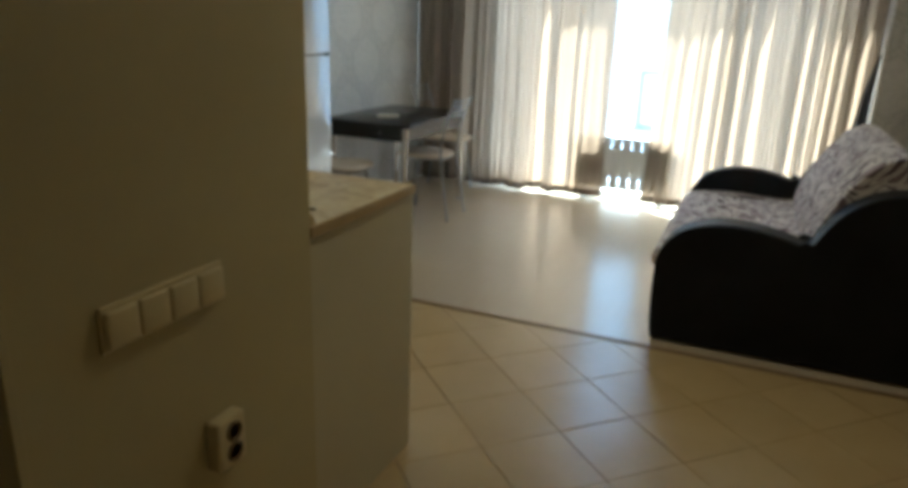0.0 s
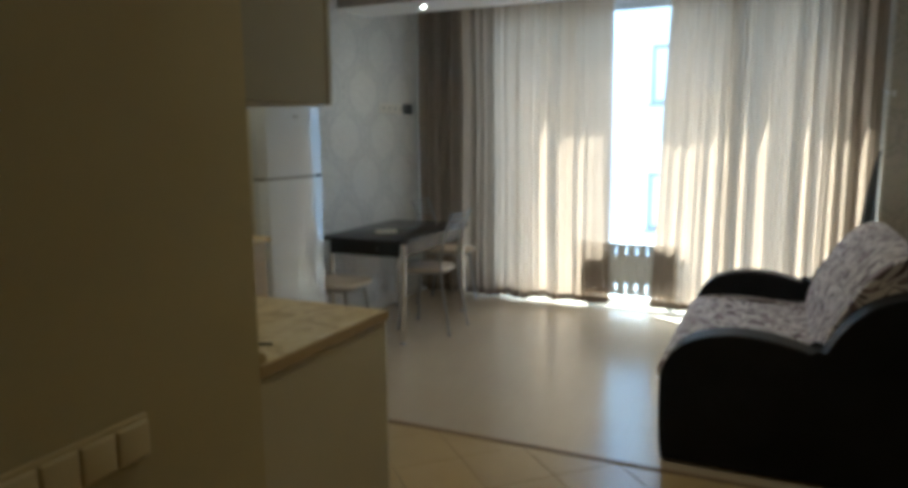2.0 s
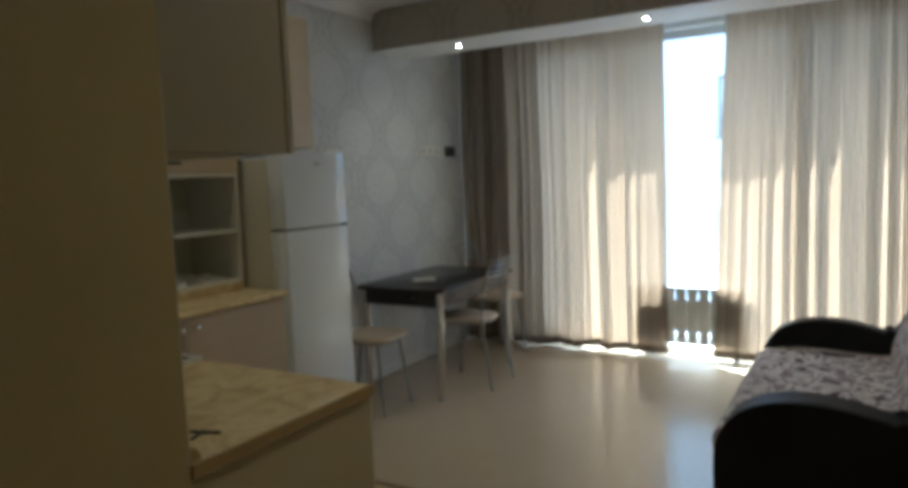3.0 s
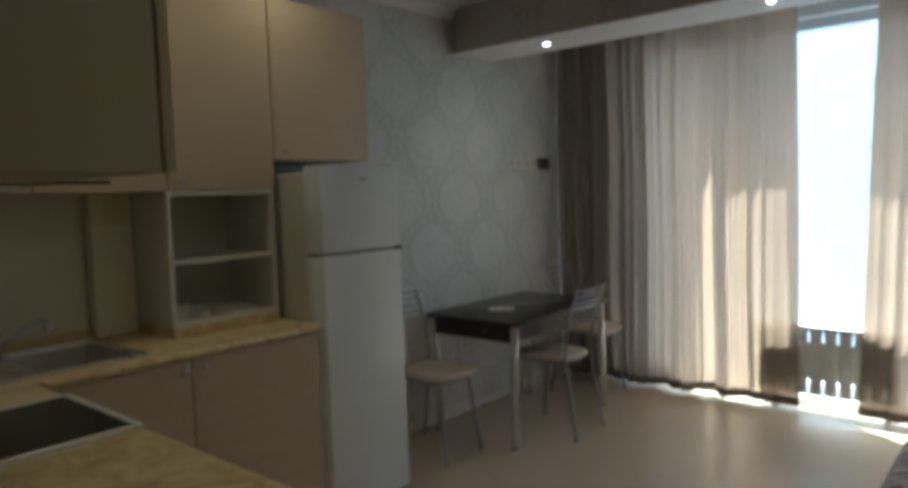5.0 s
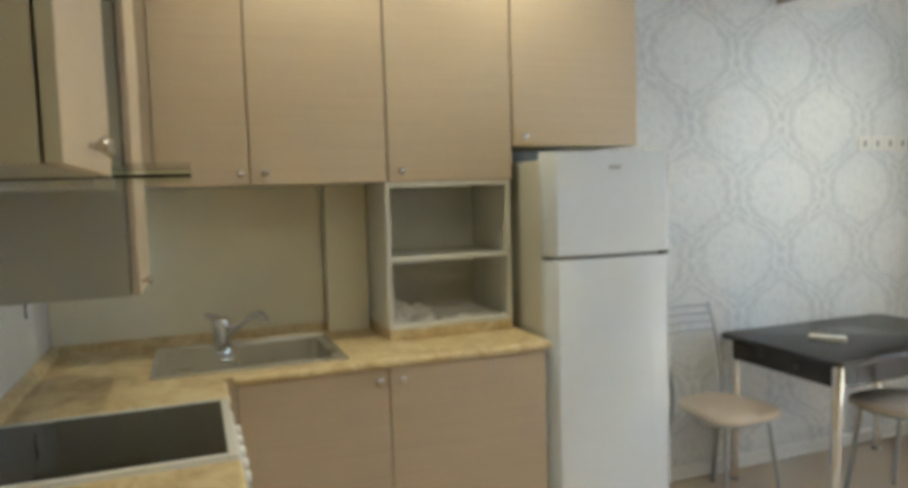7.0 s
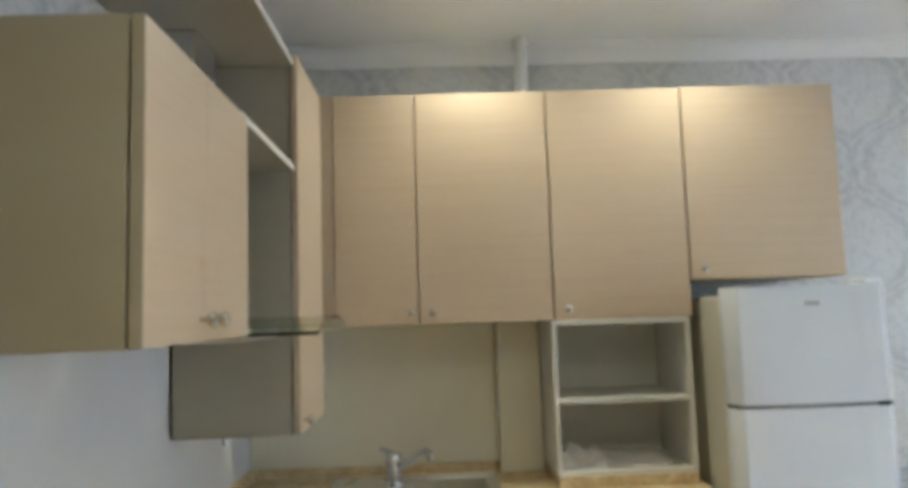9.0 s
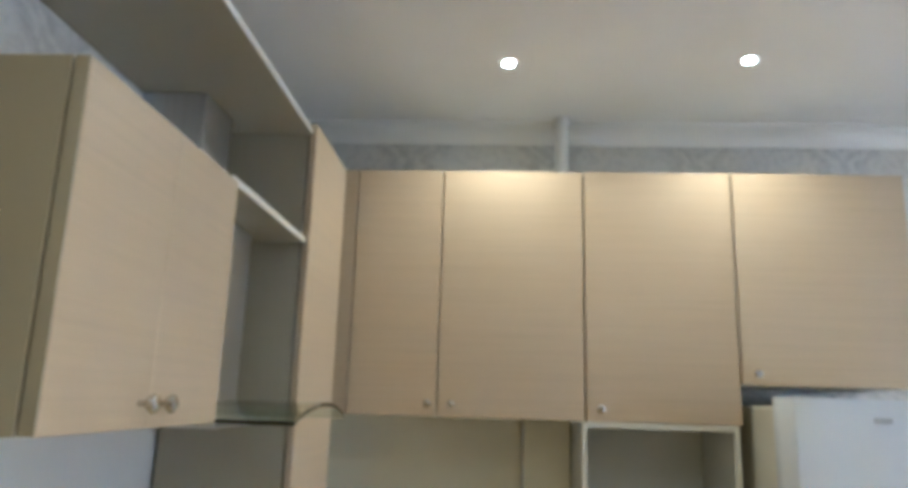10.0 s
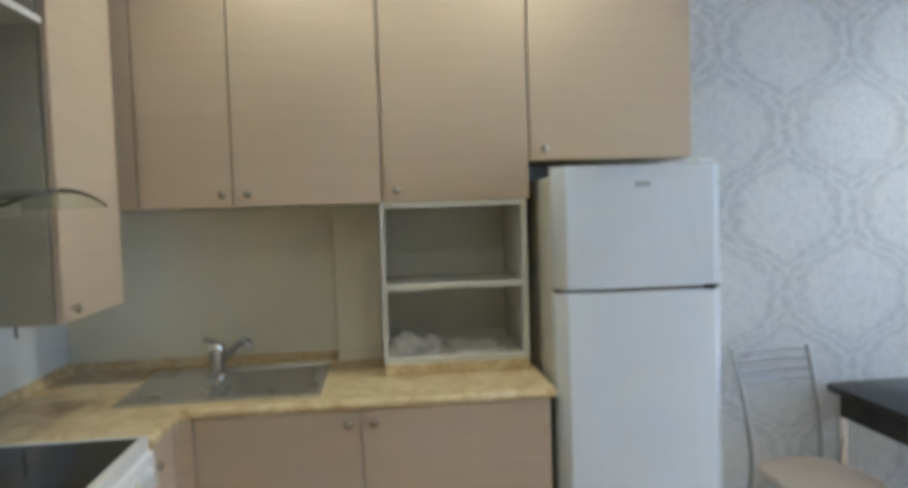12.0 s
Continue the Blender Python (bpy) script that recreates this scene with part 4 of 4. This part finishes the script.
for k in ((0.08, FY0 + 0.05), (0.08, FY1 - 0.05), (0.46, FY0 + 0.05), (0.46, FY1 - 0.05)):
    part("foot", lathe([(0.02, 0), (0.02, 0.031)], (k[0], k[1], 0)), M_DARK, fridge)

# ---- kitchen along the short wall ----
def south_unit(name, label, x0, x1, z0, z1, depth, doors, knobs, mat=M_OAK, feet=False, gap=0.002):
    ob = thing(name, ((x0 + x1) / 2, 0.2, z0), label, "cabinet", "kitchen cabinets")
    part("body", box(x0, YS + 0.014, z0 + (0.10 if feet else 0), x1, depth - 0.0235, z1, 0.0015), M_CARCASS, ob, "plain grey-beige side panels")
    leaves = [part("door", box(a + gap, depth - 0.0185, z0 + (0.102 if feet else 0.001), b - gap, depth, z1 - 0.001, min(0.0025, gap * 1.5)), mat, ob, "pale wood-grain door") for a, b in doors]
    for i, x, z in knobs:
        knob(leaves[i], (x, depth - 0.001, z), "y")
    if feet:
        part("plinth", box(x0 + 0.004, YS + 0.02, 0.0, x1 - 0.004, depth - 0.06, 0.10), M_CARCASS, ob)
    return ob


south_unit("tall_wall_cabinet", "tall narrow pale oak wall cabinet in the corner", 0.430, 0.836, 1.187, 2.238, 0.420, ((0.430, 0.836),), ((0, 0.799, 1.222),))
low_cabinet = south_unit("wall_cabinet", "low pale oak wall cabinet with two doors beside the hood", 1.368, 1.868, 1.467, 1.905, 0.422, ((1.368, 1.619), (1.619, 1.866)), ((0, 1.595, 1.502), (1, 1.652, 1.502)), gap=0.0006)
part("edge_band", box(1.8656, 0.4038, 1.4682, 1.8682, 0.4214, 1.9038, 0.0005), M_CARCASS, low_cabinet, "grey-beige edge band of the outer door")
south_unit("base_cabinet", "taupe oak base cabinet with a plain end beside the stove", 1.295, 1.874, 0.0, 0.871, 0.600, ((1.295, 1.874),), ((0, 1.36, 0.82),), M_OAK_BASE, True)
south_unit("base_cabinet", "narrow taupe oak base cabinet between corner and stove", 0.630, 0.856, 0.0, 0.871, 0.600, ((0.630, 0.856),), ((0, 0.82, 0.82),), M_OAK_BASE, True)
end = thing("end_panel", (1.88, 0.3, 0), "plain grey-beige end panel of the base cabinets", "cabinet panel")
part("panel", box(1.8745, YS + 0.004, 0.0, 1.892, 0.618, 0.8715, 0.0015), M_END, end)
niche = thing("niche_shelf", (1.1, 0.2, 1.895), "grey-beige shelf board above the cooker hood", "shelf")
part("board", box(0.837, YS + 0.006, 1.904, 1.367, 0.408, 1.920, 0.001), M_CARCASS, niche)
part("edge_band", box(0.837, 0.4082, 1.904, 1.367, 0.4105, 1.920), M_EDGE, niche, "white front edge")
canopy = thing("top_board", (1.35, 0.2, 2.205), "long grey-beige board above the wall cabinets", "shelf")
part("board", box(0.837, YS + 0.006, 2.204, 1.870, 0.408, 2.220, 0.001), M_CARCASS, canopy)
part("edge_band", box(0.837, 0.4082, 2.204, 1.870, 0.4105, 2.220), M_EDGE, canopy, "white front edge")

panel_s = thing("splash_panel", (1.0, YS, 0.9), "white glossy splash panels behind the stove", "wall panel")
part("panel", box(0.005, YS + 0.0005, 0.868, 1.2138, YS + 0.0045, 1.60), M_SPLASH_S, panel_s)
part("panel", box(1.2142, YS + 0.0005, 0.868, 1.896, YS + 0.0045, 1.60), M_SPLASH_S, panel_s)

hood = thing("cooker_hood", (1.10, 0.2, 1.47), "cooker hood with a curved greenish glass canopy and steel chimney", "cooker hood")
part("body", box(0.93, YS + 0.006, 1.452, 1.275, 0.385, 1.478, 0.003), M_CHIMNEY, hood)
part("chimney", box(0.925, YS + 0.006, 1.4785, 1.140, 0.300, 1.9035, 0.002), M_CHIMNEY, hood, "wider lower chimney sleeve of satin steel")
part("chimney", box(0.935, YS + 0.006, 1.9205, 1.105, 0.225, 2.2035, 0.002), M_CHIMNEY, hood, "satin steel chimney")
arc = [(0.882, 1.472), (0.935, 1.486), (1.01, 1.499), (1.10, 1.504), (1.19, 1.499), (1.28, 1.486), (1.335, 1.472)]
arc = [(p.x, p.z) for p in curve_points([(x, 0, z) for x, z in arc], 4)]
sheet = arc + [(x, z - 0.007) for x, z in arc[::-1]]
part("glass_canopy", extrude(sheet, "y", 0.15, 0.553), M_GREEN_GLASS, hood, "curved greenish glass", True)
cord = thing("cable_end", (0.15, 0.06, 1.05), "short dark cable end hanging on the splash panel", "cable")
part("cable", tube(curve_points([(0.36, 0.062, 1.1855), (0.355, 0.075, 1.15), (0.357, 0.07, 1.11), (0.352, 0.072, 1.085)], 4), 0.004, 8), M_DARK, cord, smooth=True)

# small bracket left on the worktop
bracket = thing("metal_bracket", (1.78, 0.19, 0.90), "small black metal bracket lying on the worktop", "bracket")
for ox, oy, turn in ((0.0, 0.0, 20), (0.018, 0.006, 24), (0.009, -0.014, 110)):
    bar = box(-0.024, -0.003, 0, 0.024, 0.003, 0.005, 0.001)
    bmesh.ops.transform(bar, matrix=pose(1.78 + ox, 0.19 + oy, 0.9, 0, 0, turn), verts=bar.verts[:])
    part("bar", bar, M_DARK, bracket)

# stove with glass hob
stove = thing("stove", (1.09, 0.33, 0), "white stove with a black glass hob", "stove")
HX0, HX1 = 0.862, 1.290
part("body", box(HX0, YS + 0.008, 0.02, HX1, 0.585, 0.880, 0.004), M_ENAMEL, stove)
part("hob_frame", boxes((HX0, YS + 0.01, 0.8805, HX1, YS + 0.03, 0.912), (HX0, 0.592, 0.8805, HX1, 0.612, 0.912), (HX0, YS + 0.03, 0.8805, HX0 + 0.014, 0.592, 0.912), (HX1 - 0.014, YS + 0.03, 0.8805, HX1, 0.592, 0.912), bevel=0.003), M_ENAMEL, stove, "white rim")
hob = part("hob", box(HX0 + 0.015, YS + 0.031, 0.8805, HX1 - 0.015, 0.591, 0.9095), M_CERAMIC, stove, "black glass hob")
part("control_panel", extrude([(0.586, 0.79), (0.628, 0.79), (0.621, 0.872), (0.6125, 0.880), (0.586, 0.880)], "x", HX0, HX1, 0.003), M_ENAMEL, stove, "white control panel")
for k in range(5):
    part("control_knob", lathe([(0.015, 0), (0.014, 0.013), (0.009, 0.016)], (HX0 + 0.055 + k * 0.079, 0.622, 0.838), "y", 16), M_ENAMEL, stove, smooth=True)
door_oven = part("oven_door", box(HX0 + 0.008, 0.586, 0.26, HX1 - 0.008, 0.618, 0.78, 0.005), M_ENAMEL, stove)
part("oven_window", box(HX0 + 0.07, 0.6182, 0.34, HX1 - 0.07, 0.6205, 0.68), M_CERAMIC, door_oven)
part("oven_handle", tube([(HX0 + 0.05, 0.618, 0.74), (HX0 + 0.05, 0.645, 0.745), (HX1 - 0.05, 0.645, 0.745), (HX1 - 0.05, 0.618, 0.74)], 0.008, 10), M_CHROME, door_oven, smooth=True)


# ---- tiles of the hall and kitchen floor, laid on the diagonal ----
def clip(poly, axis, limit, keep_above):
    out = []
    for p, q in zip(poly, poly[1:] + poly[:1]):
        a, b = (p[axis] - limit) * (1 if keep_above else -1), (q[axis] - limit) * (1 if keep_above else -1)
        if a >= 0:
            out.append(p)
        if (a > 0 and b < 0) or (a < 0 and b > 0):
            t = a / (a - b)
            out.append((p[0] + (q[0] - p[0]) * t, p[1] + (q[1] - p[1]) * t))
    return out


def tile_mesh(poly, drop):
    bm = bmesh.new()
    cx, cy = sum(p[0] for p in poly) / len(poly), sum(p[1] for p in poly) / len(poly)
    lo = [bm.verts.new((x, y, -0.008)) for x, y in poly]
    mid = [bm.verts.new((x, y, -0.0022 + drop)) for x, y in poly]
    hi = [bm.verts.new((cx + (x - cx) * 0.992, cy + (y - cy) * 0.992, drop)) for x, y in poly]
    n = len(poly)
    for a, b in ((lo, mid), (mid, hi)):
        for k in range(n):
            bm.faces.new((a[k], a[(k + 1) % n], b[(k + 1) % n], b[k]))
    bm.faces.new(hi)
    me = bpy.data.meshes.new("tile")
    bm.to_mesh(me)
    bm.free()
    me.materials.append(M_TILE)
    return me


tile_floor = tagged(part("floor_tiles_bed", boxes((XH, -3.0, -0.0085, XE, YS, -0.0079), (0.62, YS, -0.0085, XE, SEAM - 0.014, -0.0079)), M_GROUT), "sandy ceramic tiles laid on the diagonal", kind="structure")
PITCH, HALF = 0.300, 0.1490
for i in range(-14, 16):
    for j in range(-8, 22):
        u, v = 2.602 + PITCH * (i + 0.5), 0.707 + PITCH * (j + 0.5)
        corners = [((a + b) / math.sqrt(2), (a - b) / math.sqrt(2)) for a, b in ((u - HALF, v - HALF), (u + HALF, v - HALF), (u + HALF, v + HALF), (u - HALF, v + HALF))]
        for x0, y0, x1, y1 in ((XH + 0.002, -2.998, XE - 0.002, YS), (0.64, YS, XE - 0.002, SEAM - 0.017)):
            poly = corners
            for axis, limit, above in ((0, x0, True), (0, x1, False), (1, y0, True), (1, y1, False)):
                poly = clip(poly, axis, limit, above) if len(poly) > 2 else []
            if len(poly) < 3 or max(p[0] for p in poly) - min(p[0] for p in poly) < 0.02:
                continue
            ob = new("tile", tile_mesh(poly, 0.0006 * noise.noise(Vector((u * 7, v * 7, 0)))))
            ob.parent = tile_floor
